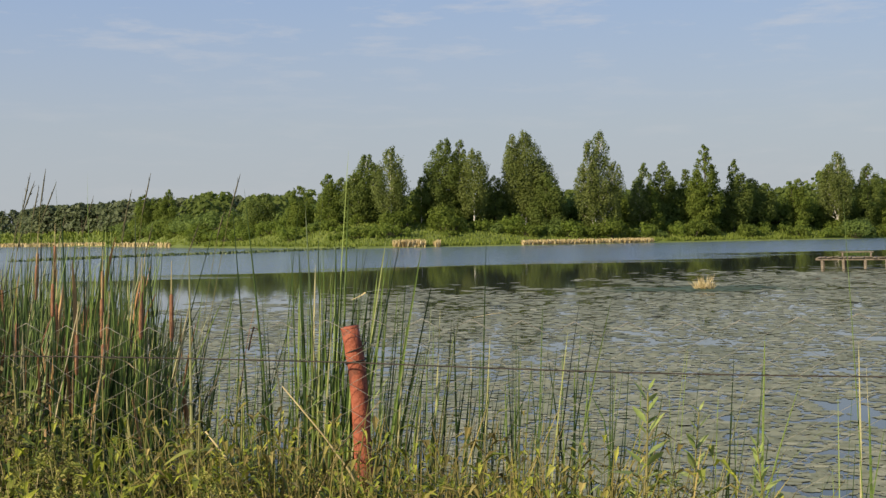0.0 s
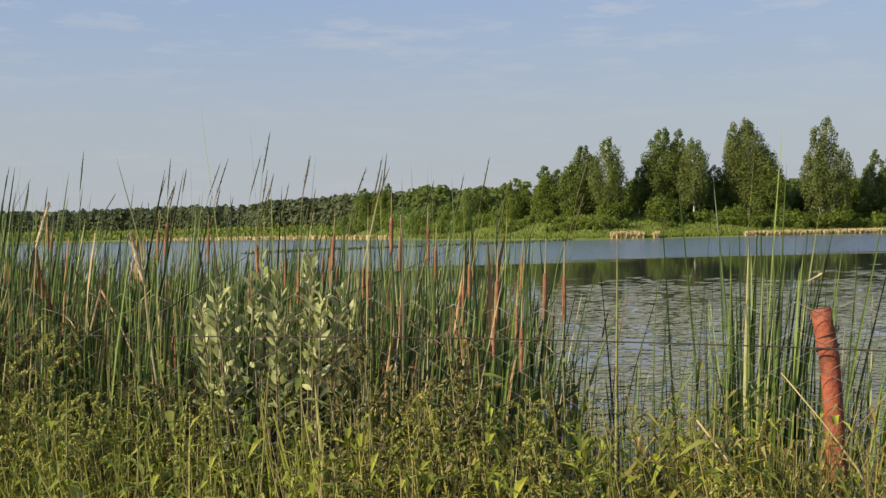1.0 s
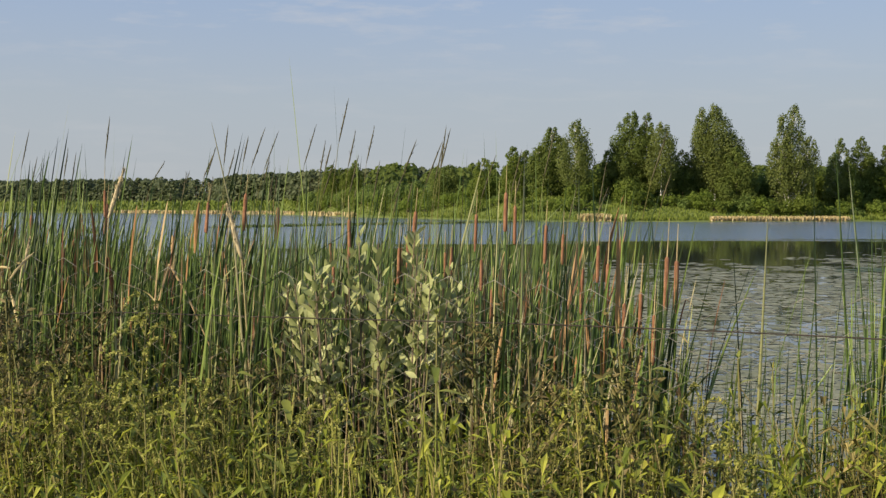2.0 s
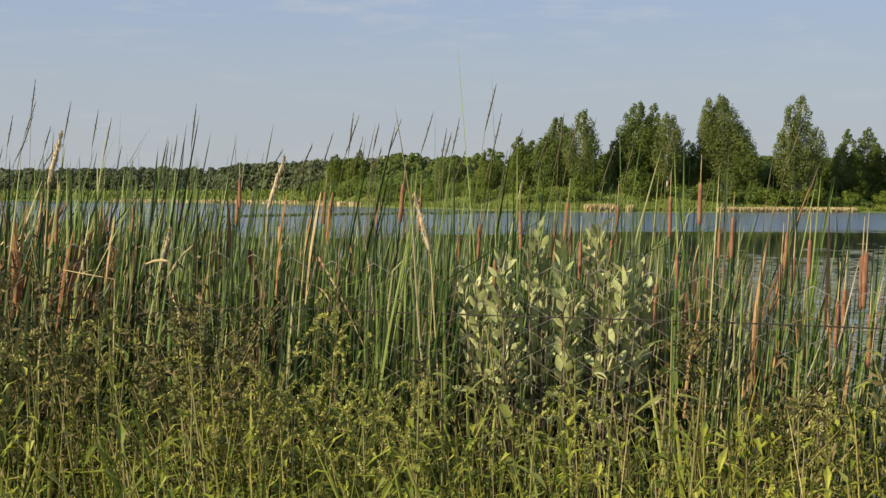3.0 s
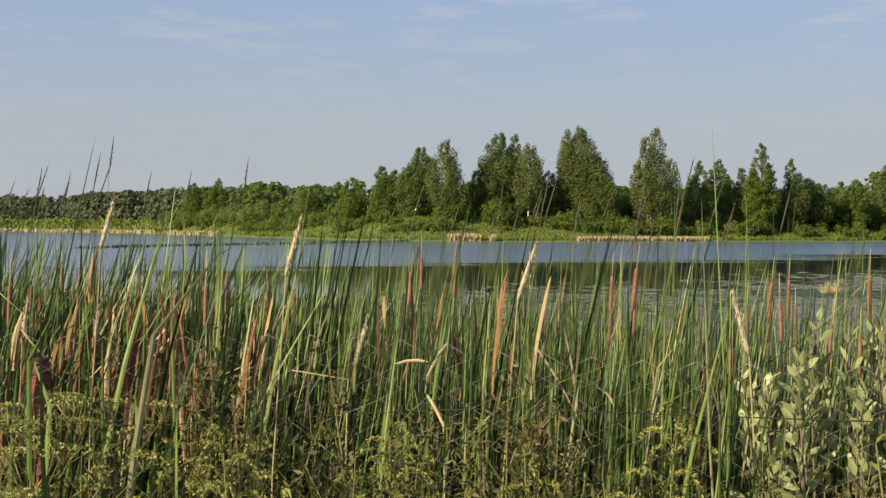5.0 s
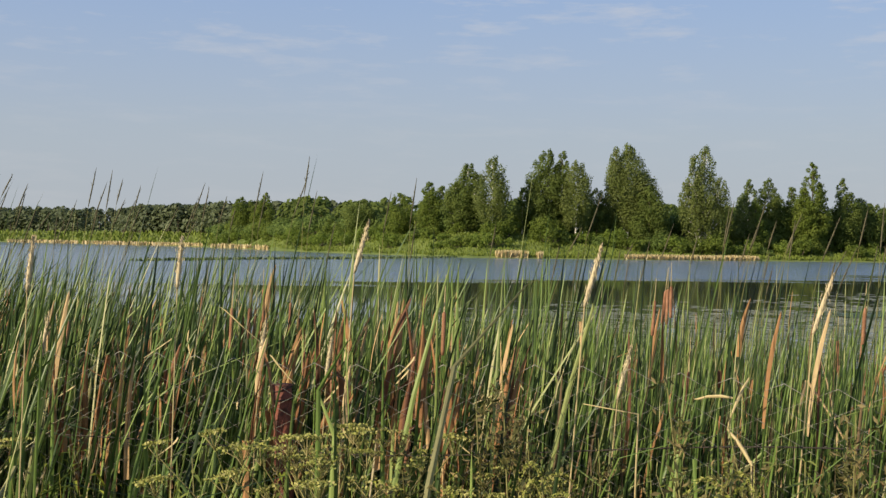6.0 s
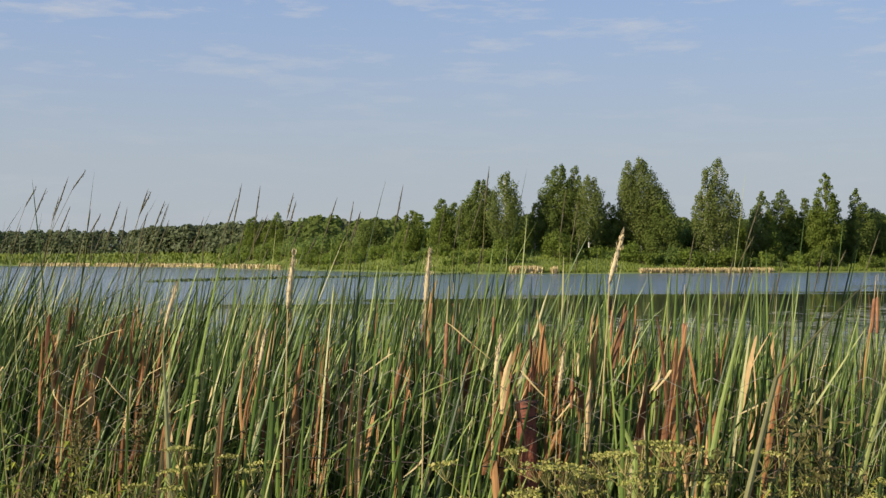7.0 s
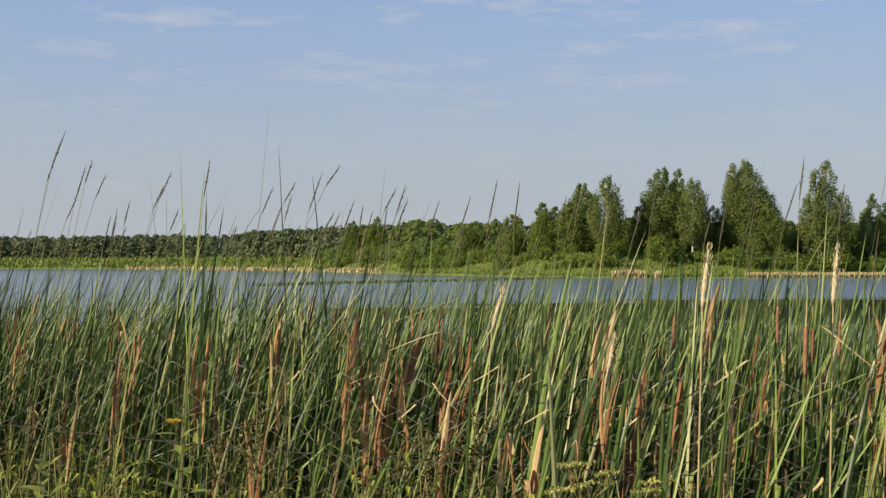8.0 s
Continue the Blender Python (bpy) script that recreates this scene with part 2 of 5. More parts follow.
def turf_beyond(m, y0, y1):
    """Turns the soil into meadow turf past the lake."""
    n, l = m.node_tree.nodes, m.node_tree.links
    p = n["Principled BSDF"]
    old = p.inputs["Base Color"].links[0].from_socket
    co, sep, far = n.new("ShaderNodeTexCoord"), n.new("ShaderNodeSeparateXYZ"), n.new("ShaderNodeMapRange")
    far.inputs["From Min"].default_value, far.inputs["From Max"].default_value = y0, y1
    l.new(co.outputs["Object"], sep.inputs[0])
    l.new(sep.outputs["Y"], far.inputs["Value"])
    turf = ramp_of(n, [(0.35, (0.105, 0.150, 0.024)), (0.65, (0.155, 0.195, 0.036))])
    l.new(noise_node(n, l, 0.22, 5.0).outputs["Fac"], turf.inputs["Fac"])
    mx = n.new("ShaderNodeMix")
    mx.data_type = "RGBA"
    l.new(far.outputs["Result"], mx.inputs["Factor"])
    l.new(old, mx.inputs["A"])
    l.new(turf.outputs["Color"], mx.inputs["B"])
    l.new(mx.outputs["Result"], p.inputs["Base Color"])


turf_beyond(M_GROUND, 120.0, 150.0)
M_PAD = foliage("floating_leaf", [(0.05, (0.115, 0.122, 0.054)), (0.45, (0.190, 0.194, 0.098)), (0.72, (0.255, 0.252, 0.142)), (0.98, (0.38, 0.365, 0.24))], 0.45, 0.0, patch=0.8, spec=0.32, single=0.55)
M_WATERWEED = foliage("waterweed", [(0.0, (0.04, 0.07, 0.02)), (1.0, (0.09, 0.12, 0.035))], 0.5, 0.0)
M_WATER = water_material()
M_POST = solid("rusty_red_paint", (0.23, 0.056, 0.030), (0.35, 0.098, 0.052), 14, 0.75, bump=0.5, bump_scale=90, spots=((0.15, 0.045, 0.025), 26.0))
M_POST_DULL = solid("dull_rust", (0.15, 0.050, 0.035), (0.24, 0.075, 0.045), 14, 0.85, bump=0.5, bump_scale=90, spots=((0.08, 0.035, 0.025), 26.0))
M_ZINC = solid("weathered_zinc", (0.17, 0.165, 0.14), (0.34, 0.32, 0.28), 30, 0.6, metal=0.2)
M_WIRE = solid("rusty_wire", (0.022, 0.019, 0.017), (0.06, 0.045, 0.036), 40, 0.8, metal=0.2)
M_PLANK = solid("grey_plank", (0.10, 0.085, 0.066), (0.24, 0.20, 0.155), 3.0, 0.85, (1, 8, 8), bump=0.5, bump_scale=30)

# ---------------------------------------------------------------- mesh tools
rng = np.random.default_rng(7)


class Geo:
    """Vertices and faces of one mesh."""

    def __init__(self):
        self.v, self.f = [], []

    def add(self, verts, faces):
        k = len(self.v)
        self.v.extend(verts)
        self.f.extend([tuple(i + k for i in f) for f in faces])

    def mesh(self, name, mat, smooth=False):
        me = bpy.data.meshes.new(name)
        me.from_pydata([tuple(p) for p in self.v], [], self.f)
        me.materials.append(mat)
        if smooth:
            me.polygons.foreach_set("use_smooth", [True] * len(me.polygons))
        me.update()
        return me


def put(name, me, parent=None, m=None, label=""):
    ob = new(name, me)
    if parent is not None:
        ob.parent = parent
    if m is not None:
        ob.matrix_basis = m
    if label:
        ob["label"] = label
    return ob


def thing(name, label, category, group="", m=None, kind=""):
    ob = new(name)
    ob.empty_display_size = 0.1
    if m is not None:
        ob.matrix_basis = m
    return tagged(ob, label, category, group, kind)


def tube(g, pts, radii, sides=6, caps=True):
    """A round bar along pts."""
    pts = [Vector(p) for p in pts]
    k = len(g.v)
    for i, p in enumerate(pts):
        d = (pts[min(i + 1, len(pts) - 1)] - pts[max(i - 1, 0)]).normalized()
        a = d.cross(Vector((0, 0, 1)) if abs(d.z) < 0.9 else Vector((1, 0, 0))).normalized()
        b = d.cross(a)
        for s in range(sides):
            t = 2 * math.pi * s / sides
            g.v.append(p + (a * math.cos(t) + b * math.sin(t)) * radii[i])
    for i in range(len(pts) - 1):
        for s in range(sides):
            q = (s + 1) % sides
            g.f.append((k + i * sides + s, k + i * sides + q, k + (i + 1) * sides + q, k + (i + 1) * sides + s))
    if caps:
        g.f.append(tuple(k + s for s in range(sides))[::-1])
        g.f.append(tuple(k + (len(pts) - 1) * sides + s for s in range(sides)))


def blade(g, base, tip, width, bow=0.0, turn=0.0, segs=5, fold=0.25, droop=0.0, kink=None):
    """A long leaf, folded along its middle, that narrows near its tip and may bow over or be snapped."""
    base, tip = Vector(base), Vector(tip)
    along = tip - base
    out = Vector((along.x, along.y, 0))
    out = out.normalized() if out.length > 1e-4 else Vector((math.cos(turn), math.sin(turn), 0))
    k = len(g.v)
    for i in range(segs + 1):
        u = 1.0 if i == segs else 0.955 * i / (segs - 1)
        p = base + along * u - out * bow * math.sin(math.pi * u) - Vector((0, 0, droop * u ** 3))
        if kink and u > kink[0]:
            w = u - kink[0]
            p += Vector((kink[1], kink[2], -kink[3])) * w
        c = turn + 0.9 * u
        f2, norm = Vector((math.cos(c), math.sin(c), 0)), Vector((-math.sin(c), math.cos(c), 0))
        if i == segs:
            g.v.append(p)
        else:
            w = width * (0.90 + 0.15 * u - 0.85 * u ** 4) * 0.5
            g.v += [p - f2 * w, p + norm * fold * w, p + f2 * w]
    for i in range(segs - 1):
        a = k + 3 * i
        g.f += [(a, a + 1, a + 4, a + 3), (a + 1, a + 2, a + 5, a + 4)]
    a = k + 3 * (segs - 1)
    g.f += [(a, a + 1, a + 3), (a + 1, a + 2, a + 3)]


def leaf_mesh(name, mat, length, width, sag=0.2, teeth=False):
    """One broad leaf along +x from its stalk, folded at the midrib, sagging to its tip."""
    g = Geo()
    n = 6
    prof = [0.10, 0.62, 1.0, 0.92, 0.66, 0.34]
    for i in range(n):
        u = 0.06 + 0.86 * i / (n - 1)
        z = -sag * length * u * u
        w = width * 0.5 * prof[i] * (1.0 if not teeth or i % 2 == 0 else 0.9)
        g.v += [Vector((u * length, -w, z + 0.22 * w)), Vector((u * length, 0, z)), Vector((u * length, w, z + 0.22 * w))]
    g.v += [Vector((0, 0, 0)), Vector((length, 0, -sag * length))]
    for i in range(n - 1):
        a = 3 * i
        g.f += [(a, a + 3, a + 4, a + 1), (a + 1, a + 4, a + 5, a + 2)]
    a = 3 * (n - 1)
    g.f += [(3 * n, 0, 1), (3 * n, 1, 2), (a, 3 * n + 1, a + 1), (a + 1, 3 * n + 1, a + 2)]
    return g.mesh(name, mat, True)


def leaf_cloud(name, mat, centres, size, lean=None, seed=0, aspect=0.62, face=None, firm=2.5):
    """Many small leaves, each a folded rhomb of its own, about the given centres."""
    r = np.random.default_rng(seed)
    c = np.asarray(centres, float)
    n = len(c)
    size = np.broadcast_to(size, n)[:, None] * r.uniform(0.7, 1.3, (n, 1))
    a = r.normal(size=(n, 3))
    if lean is not None:
        a += lean
    a /= np.linalg.norm(a, axis=1)[:, None]
    b = np.cross(a, r.normal(size=(n, 3)))
    b /= np.linalg.norm(b, axis=1)[:, None]
    nrm = np.cross(a, b)
    if face is not None:
        nrm = np.asarray(face) * firm + r.normal(size=(n, 3))
        nrm /= np.linalg.norm(nrm, axis=1)[:, None]
        a = np.cross(nrm, a)
        a /= np.linalg.norm(a, axis=1)[:, None]
        b = np.cross(nrm, a)
    v = np.stack([c - a * size * 0.5, c - b * size * aspect * 0.5 + nrm * size * 0.08, c + a * size * 0.5, c + b * size * aspect * 0.5 + nrm * size * 0.08], 1).reshape(-1, 3)
    me = bpy.data.meshes.new(name)
    me.vertices.add(4 * n)
    me.vertices.foreach_set("co", v.ravel())
    me.loops.add(6 * n)
    me.polygons.add(2 * n)
    k = np.arange(n)[:, None] * 4
    me.loops.foreach_set("vertex_index", (k + np.array([0, 1, 2, 0, 2, 3])).ravel())
    me.polygons.foreach_set("loop_start", np.arange(2 * n) * 3)
    me.update(calc_edges=True)
    me.validate()
    me.materials.append(mat)
    return me


# ---------------------------------------------------------------- the lie of the land
WATER_Z = -0.55


def fence_y(x):
    return 3.40 - 0.365 * x


def past_fence(x, y):
    """Metres beyond the fence, square to it."""
    return (y - fence_y(x)) * 0.939


SHORE_X = (-700, -300, -135, -76, -50, -34, -14, 2, 25, 53, 83, 160, 400, 900)
SHORE_Y = (520, 470, 405, 345, 290, 248, 212, 187, 192, 205, 216, 250, 330, 420)


def shore_y(x):
    return np.interp(x, SHORE_X, SHORE_Y)


def step(a, b, v):
    t = np.clip((v - a) / (b - a), 0, 1)
    return t * t * (3 - 2 * t)


def land(x, y):
    """Height of the ground: the bank, the lake bed and the far shore."""
    x, y = np.asarray(x, float), np.asarray(y, float)
    d = past_fence(x, y)
    bank = 0.16 * step(-1.6, -3.2, x) + 0.04 * np.sin(x * 1.9 + y) * np.cos(y * 1.3 - x)
    bed = bank + (-1.5 - bank) * step(0.25, 4.2, d)
    s = y - shore_y(x)
    far = -1.5 + 1.15 * step(-14, 0.5, s) + 0.5 * step(0, 3, s) + 3.3 * step(1, 25, s) + 5.0 * step(15, 260, s) * step(40, -120, x)
    return np.where(y > 90, far, bed)


def axis(lo, hi, fine_lo, fine_hi, fine, grow, top):
    pts = list(np.arange(fine_lo, fine_hi + 1e-6, fine))
    d, p = fine, fine_hi
    while p < hi:
        d = min(d * grow, top if p < 500 else 400)
        p += d
        pts.append(p)
    d, p = fine, fine_lo
    while p > lo:
        d = min(d * grow, top if p > -500 else 400)
        p -= d
        pts.insert(0, p)
    return np.array(pts)


def sheet(name, xs, ys, height, mat):
    X, Y = np.meshgrid(xs, ys)
    Z = height(X, Y)
    nx, ny = len(xs), len(ys)
    v = np.stack([X, Y, Z], 2).reshape(-1, 3)
    i = (np.arange(ny - 1)[:, None] * nx + np.arange(nx - 1)[None]).ravel()
    f = np.stack([i, i + 1, i + nx + 1, i + nx], 1)
    me = bpy.data.meshes.new(name)
    me.from_pydata(v.tolist(), [], f.tolist())
    me.materials.append(mat)
    me.polygons.foreach_set("use_smooth", [True] * len(me.polygons))
    return new(name, me)


xs, ys = axis(-3500, 3500, -10, 6, 0.4, 1.15, 9.0), axis(-3500, 4500, -4, 12, 0.4, 1.15, 6.0)
tagged(sheet("ground", xs, ys, land, M_GROUND), "grassy lake bank, lake bed and far meadow shore", "ground", kind="structure")

wx, wy = np.array([-1500.0, -60, 60, 1500]), np.array([3.2, 30.0, 120, 620])
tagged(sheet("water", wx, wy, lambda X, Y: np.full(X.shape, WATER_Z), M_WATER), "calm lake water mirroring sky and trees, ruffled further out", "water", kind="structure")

# ---------------------------------------------------------------- far shore: trees


WORDS = {"birch": "pale green birch with white trunk", "alder": "dark green alder", "willow": "light yellow-green willow tree"}


def lobe_leaves(r, cs, out, p, rad, tall, per, hang=0.0):
    """Leaves over one rounded lobe of a crown, facing out of it."""
    m = int(26 + per * rad * rad)
    way = r.normal(size=(m, 3))
    way /= np.linalg.norm(way, axis=1)[:, None]
    reach = r.uniform(0.62, 1.06, (m, 1)) * np.where(r.random((m, 1)) < 0.10, r.uniform(1.05, 1.4, (m, 1)), 1.0)
    q = p + way * rad * reach * np.array([1, 1, tall])
    q[:, 2] -= hang * np.abs(r.normal(0, 0.4, m))
    cs.append(q)
    out.append(way + np.array([0, 0, 0.25]))


def tree(x, y, leaders, leaf, bark, seed, crown_from=0.14, per=150, widest=0.34):
    """A tree of tapered trunk, limbs, and a crown heaped from leafy lobes; leaders: (aside, top, width) of each of its heads."""
    r = np.random.default_rng(seed)
    z0 = float(land(x, y))
    kind = {"birch_leaf": "birch", "alder_leaf": "alder", "willow_leaf": "willow"}[leaf.name]
    h = max(q[1] for q in leaders) - z0
    size = "tall" if h > 14 else "middling" if h > 10 else "low"
    t = thing(kind + "_tree", size + " " + WORDS[kind] + " on the far shore", "tree", "trees on the far shore", pose(x, y, z0))
    g, wood, cs, out = Geo(), Geo(), [], []
    for i, (aside, top, width) in enumerate(leaders):
        hh = top - z0
        lean = np.array([aside, r.normal(0, 0.5)])

        def axis_at(u):
            return np.array([lean[0] * min(1.0, 0.25 + u), lean[1] * min(1.0, 0.25 + u), hh * u])

        if i == 0:
            tube(g, [Vector(axis_at(u)) - Vector((0, 0, 0.25)) for u in (0, 0.08, 0.3, 0.6, 0.95)], [0.013 * h, 0.010 * h, 0.008 * h, 0.005 * h, 0.0012 * h], 7)
        else:
            tube(wood, [Vector((0, 0, 0.10 * h)), Vector(axis_at(0.4)), Vector(axis_at(0.95))], [0.007 * h, 0.005 * h, 0.0012 * h], 5, False)
        n = int(12 + 0.66 * hh * width ** 0.75)
        for k in range(n):
            u = crown_from + (0.97 - crown_from) * ((k + r.random()) / n) ** 0.92
            c = (u - crown_from) / (1 - crown_from)
            env = 0.68 * width * (0.70 + 0.30 * c / widest if c < widest else (1 - ((c - widest) / (1.03 - widest)) ** 1.9) ** 0.9)
            rad = max(0.42, env * r.uniform(0.26, 0.48))
            ang, off = k * 2.4 + r.uniform(-0.6, 0.6), max(0.0, env - rad * 0.72) * math.sqrt(r.uniform(0.25, 1.2))
            p = axis_at(u) + np.array([off * math.cos(ang), off * math.sin(ang), -0.3 * rad])
            if k % 2 == 0:
                f = Vector(axis_at(max(0.06, u - 0.13)))
                tube(wood, [f, f.lerp(Vector(p), 0.6) - Vector((0, 0, 0.06 * rad)), Vector(p)], [0.0042 * h, 0.0028 * h, 0.001 * h], 4, False)
            lobe_leaves(r, cs, out, p, rad, 1.35 if kind == "birch" else 1.0, per, 1.0 if kind == "birch" else 0.0)
    put("trunk", g.mesh("trunk", bark, True), t)
    put("limb_frame", wood.mesh("limb_frame", bark if bark is M_BIRCH else M_TRUNK, True), t)
    cs, out = np.concatenate(cs), np.concatenate(out)
    cs[:, 2] = np.maximum(cs[:, 2], 0.25)
    put("crown", leaf_cloud("crown", leaf, cs, 0.335, (0, 0, -0.4) if kind == "birch" else (0, 0, 0.2), seed, 0.70, out, 3.2), t)
    return t


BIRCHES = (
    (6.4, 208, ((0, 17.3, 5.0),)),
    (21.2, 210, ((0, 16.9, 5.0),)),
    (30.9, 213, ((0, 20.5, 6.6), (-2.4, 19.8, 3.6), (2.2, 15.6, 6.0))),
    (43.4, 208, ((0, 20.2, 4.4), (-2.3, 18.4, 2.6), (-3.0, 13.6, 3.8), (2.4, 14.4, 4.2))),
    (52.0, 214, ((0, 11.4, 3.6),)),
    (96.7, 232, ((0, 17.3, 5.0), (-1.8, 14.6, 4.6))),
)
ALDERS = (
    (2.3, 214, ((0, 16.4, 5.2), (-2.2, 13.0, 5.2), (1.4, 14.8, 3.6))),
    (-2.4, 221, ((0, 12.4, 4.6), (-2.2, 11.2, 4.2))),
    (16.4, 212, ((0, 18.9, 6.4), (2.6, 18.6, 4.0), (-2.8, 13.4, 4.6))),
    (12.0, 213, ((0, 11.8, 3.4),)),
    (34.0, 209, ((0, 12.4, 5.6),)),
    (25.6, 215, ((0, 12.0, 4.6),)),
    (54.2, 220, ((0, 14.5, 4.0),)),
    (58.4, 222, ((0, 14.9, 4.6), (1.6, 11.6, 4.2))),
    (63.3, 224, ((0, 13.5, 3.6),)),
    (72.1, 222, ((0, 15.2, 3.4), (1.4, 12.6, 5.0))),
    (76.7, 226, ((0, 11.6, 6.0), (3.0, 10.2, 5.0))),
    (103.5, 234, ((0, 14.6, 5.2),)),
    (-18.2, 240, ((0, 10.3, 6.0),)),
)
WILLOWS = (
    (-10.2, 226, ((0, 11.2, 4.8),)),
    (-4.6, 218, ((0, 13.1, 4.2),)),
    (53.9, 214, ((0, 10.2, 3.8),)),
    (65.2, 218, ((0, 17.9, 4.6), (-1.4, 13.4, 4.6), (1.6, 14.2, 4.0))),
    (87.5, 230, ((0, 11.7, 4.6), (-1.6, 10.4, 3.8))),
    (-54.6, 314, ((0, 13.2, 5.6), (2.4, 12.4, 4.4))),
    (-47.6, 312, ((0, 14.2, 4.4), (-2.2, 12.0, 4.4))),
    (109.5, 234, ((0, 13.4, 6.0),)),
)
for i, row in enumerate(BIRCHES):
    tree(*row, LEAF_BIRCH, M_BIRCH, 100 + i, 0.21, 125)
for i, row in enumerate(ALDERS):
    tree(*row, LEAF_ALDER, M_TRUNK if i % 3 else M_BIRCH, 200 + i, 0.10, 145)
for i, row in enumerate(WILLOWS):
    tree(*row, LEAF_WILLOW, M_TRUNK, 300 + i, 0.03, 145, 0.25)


def bush(x, y, w, h, leaf, seed, label, per=48, size=0.45):
    """A bush of many stems under a heap of leafy lobes."""
    r = np.random.default_rng(seed)
    t = thing("bush", label, "bush", "bushes on the far shore", pose(x, y, float(land(x, y))))
    g, cs, out = Geo(), [], []
    for k in range(int(5 + 1.1 * w + 0.7 * h)):
        a, q = k * 2.4 + r.uniform(-0.4, 0.4), 0.5 * w * math.sqrt(r.uniform(0, 1))
        rad = r.uniform(0.16, 0.30) * min(w, h) + 0.15
        dome = math.sqrt(max(0.10, 1 - (q / (0.56 * w)) ** 2))
        p = np.array([q * math.cos(a), q * math.sin(a), max(0.25, (h - rad) * dome * r.uniform(0.45, 1.0))])
        tube(g, [(0.1 * p[0], 0.1 * p[1], -0.1), p * 0.6, p], [0.05, 0.03, 0.01], 4, False)
        lobe_leaves(r, cs, out, p, rad, 1.0, per)
    cs, out = np.concatenate(cs), np.concatenate(out)
    cs[:, 2] = np.abs(cs[:, 2])
    put("branch_frame", g.mesh("branch_frame", M_TRUNK), t)
    put("foliage", leaf_cloud("foliage", leaf, cs, size, (0, 0, 0.2), seed, 0.70, out, 3.2), t)
    return t


# dark thicket between and behind the trees
k = 0
for x in np.arange(-66, 124, 2.6):
    back = float(np.interp(x, (-66, -20, 0, 60, 122), (292, 250, 219, 224, 241)))
    tall = float(np.interp(x, (-66, -30, -14, -3, 30, 122), (4.0, 4.8, 4.6, 6.0, 6.4, 6.6)))
    bush(x + rng.uniform(-1.3, 1.3), max(back, float(shore_y(x)) + 17) + rng.uniform(-3, 5), rng.uniform(5.0, 9.0), tall * rng.uniform(0.72, 1.08), LEAF_THICKET if rng.random() < (0.62 if x < 44 else 0.30) else LEAF_WILLOW, 400 + k, "dense dark green thicket bush among the shore trees")
    k += 1
# sunlit bushes and young growth at the trees' feet
for x in np.arange(-8, 112, 2.5):
    if noise.noise((x * 0.21, 7.0, 2.0)) + rng.uniform(-0.4, 0.4) > 0.22:
        continue
    y = float(np.interp(x, (-8, 4, 44, 66, 112), (219, 205, 204, 214, 227)))
    wide, pick = 2.0 + 3.6 * rng.random() ** 1.5, rng.random()
    bush(x + rng.uniform(-1.3, 1.3), y + rng.uniform(-2.5, 2.5), wide, wide * rng.uniform(0.62, 1.05), LEAF_MEADOW_BUSH if pick < 0.45 else LEAF_WILLOW if pick < 0.8 else LEAF_THICKET, 700 + k, "rounded green bush at the foot of the shore trees", 60, 0.38)
    k += 1
# light sallows at the meadow's upper edge, in uneven groups
for x in np.arange(-58, 120, 2.1):
    few = 1.0 if x < -4 else 0.76
    if noise.noise((x * 0.13, 4.0, 1.0)) * 0.8 + rng.uniform(-0.5, 0.5) > few - 0.55:
        continue
    for j in range(3 if x > 46 else 2 if x < -4 else 1):
        y = float(shore_y(x)) + (rng.uniform(6, 27) if x < -4 else rng.uniform(9, 17))
        big = rng.uniform(0.0, 1.0) ** (1.2 if x < -4 or x > 46 else 2)
        bush(x + rng.uniform(-1.8, 1.8), y, 2.2 + 3.6 * big + rng.uniform(0, 0.8), (1.3 if x < -4 else 1.0) + (2.5 if x < -4 else 1.6) * big, LEAF_MEADOW_BUSH if rng.random() < 0.65 else LEAF_WILLOW, 500 + k, "low rounded light green sallow bush on the meadow", 70, 0.37)
        k += 1


def far_wood(name, x0, x1, y0, y1, count, h0, h1, leaf, seed, label):
    """A wood too far off to count its trees."""
    r = np.random.default_rng(seed)
    cs, out, g = [], [], Geo()
    for k in range(count):
        x, y = r.uniform(x0, x1), r.uniform(y0, y1)
        y = max(y, float(shore_y(x)) + r.uniform(26, 62))
        h, w = r.uniform(h0, h1), r.uniform(8.0, 13.0)
        z = float(land(x, y))
        tube(g, [(x, y, z - 0.3), (x, y, z + h * 0.9)], [0.18, 0.05], 4, False)
        m = 98
        u = r.uniform(0.02, 1.0, m) ** 0.7
        rad = w * 0.5 * (1.04 - u) ** 0.6 * np.sqrt(r.uniform(0.3, 1, m))
        a = r.uniform(0, 2 * math.pi, m)
        cs.append(np.stack([x + rad * np.cos(a), y + rad * np.sin(a), z + h * u], 1))
        out.append(np.stack([np.cos(a), np.sin(a), np.full(m, 1.1)], 1))
    t = thing(name, label, "wood", kind="stuff")
    put("trunks", g.mesh("trunks", M_TRUNK), t)
    put("crowns", leaf_cloud("crowns", leaf, np.concatenate(cs), 1.34, (0, 0, 0.5), seed, 0.8, np.concatenate(out), 2.0), t)


far_wood("far_wood", -420, -60, 425, 475, 560, 7.4, 9.2, LEAF_HAZED_PINE, 1, "dark distant wood along the far end of the lake")
far_wood("far_wood", -106, -16, 345, 392, 420, 7.6, 9.4, LEAF_HAZED_PINE, 2, "dark pine wood on the rise behind the lake")
far_wood("far_wood", -40, 190, 275, 310, 260, 6, 9, LEAF_ALDER, 3, "mixed green wood behind the shore trees")
far_wood("far_wood", 120, 420, 285, 380, 160, 9, 14, LEAF_ALDER, 4, "mixed green wood further along the shore")


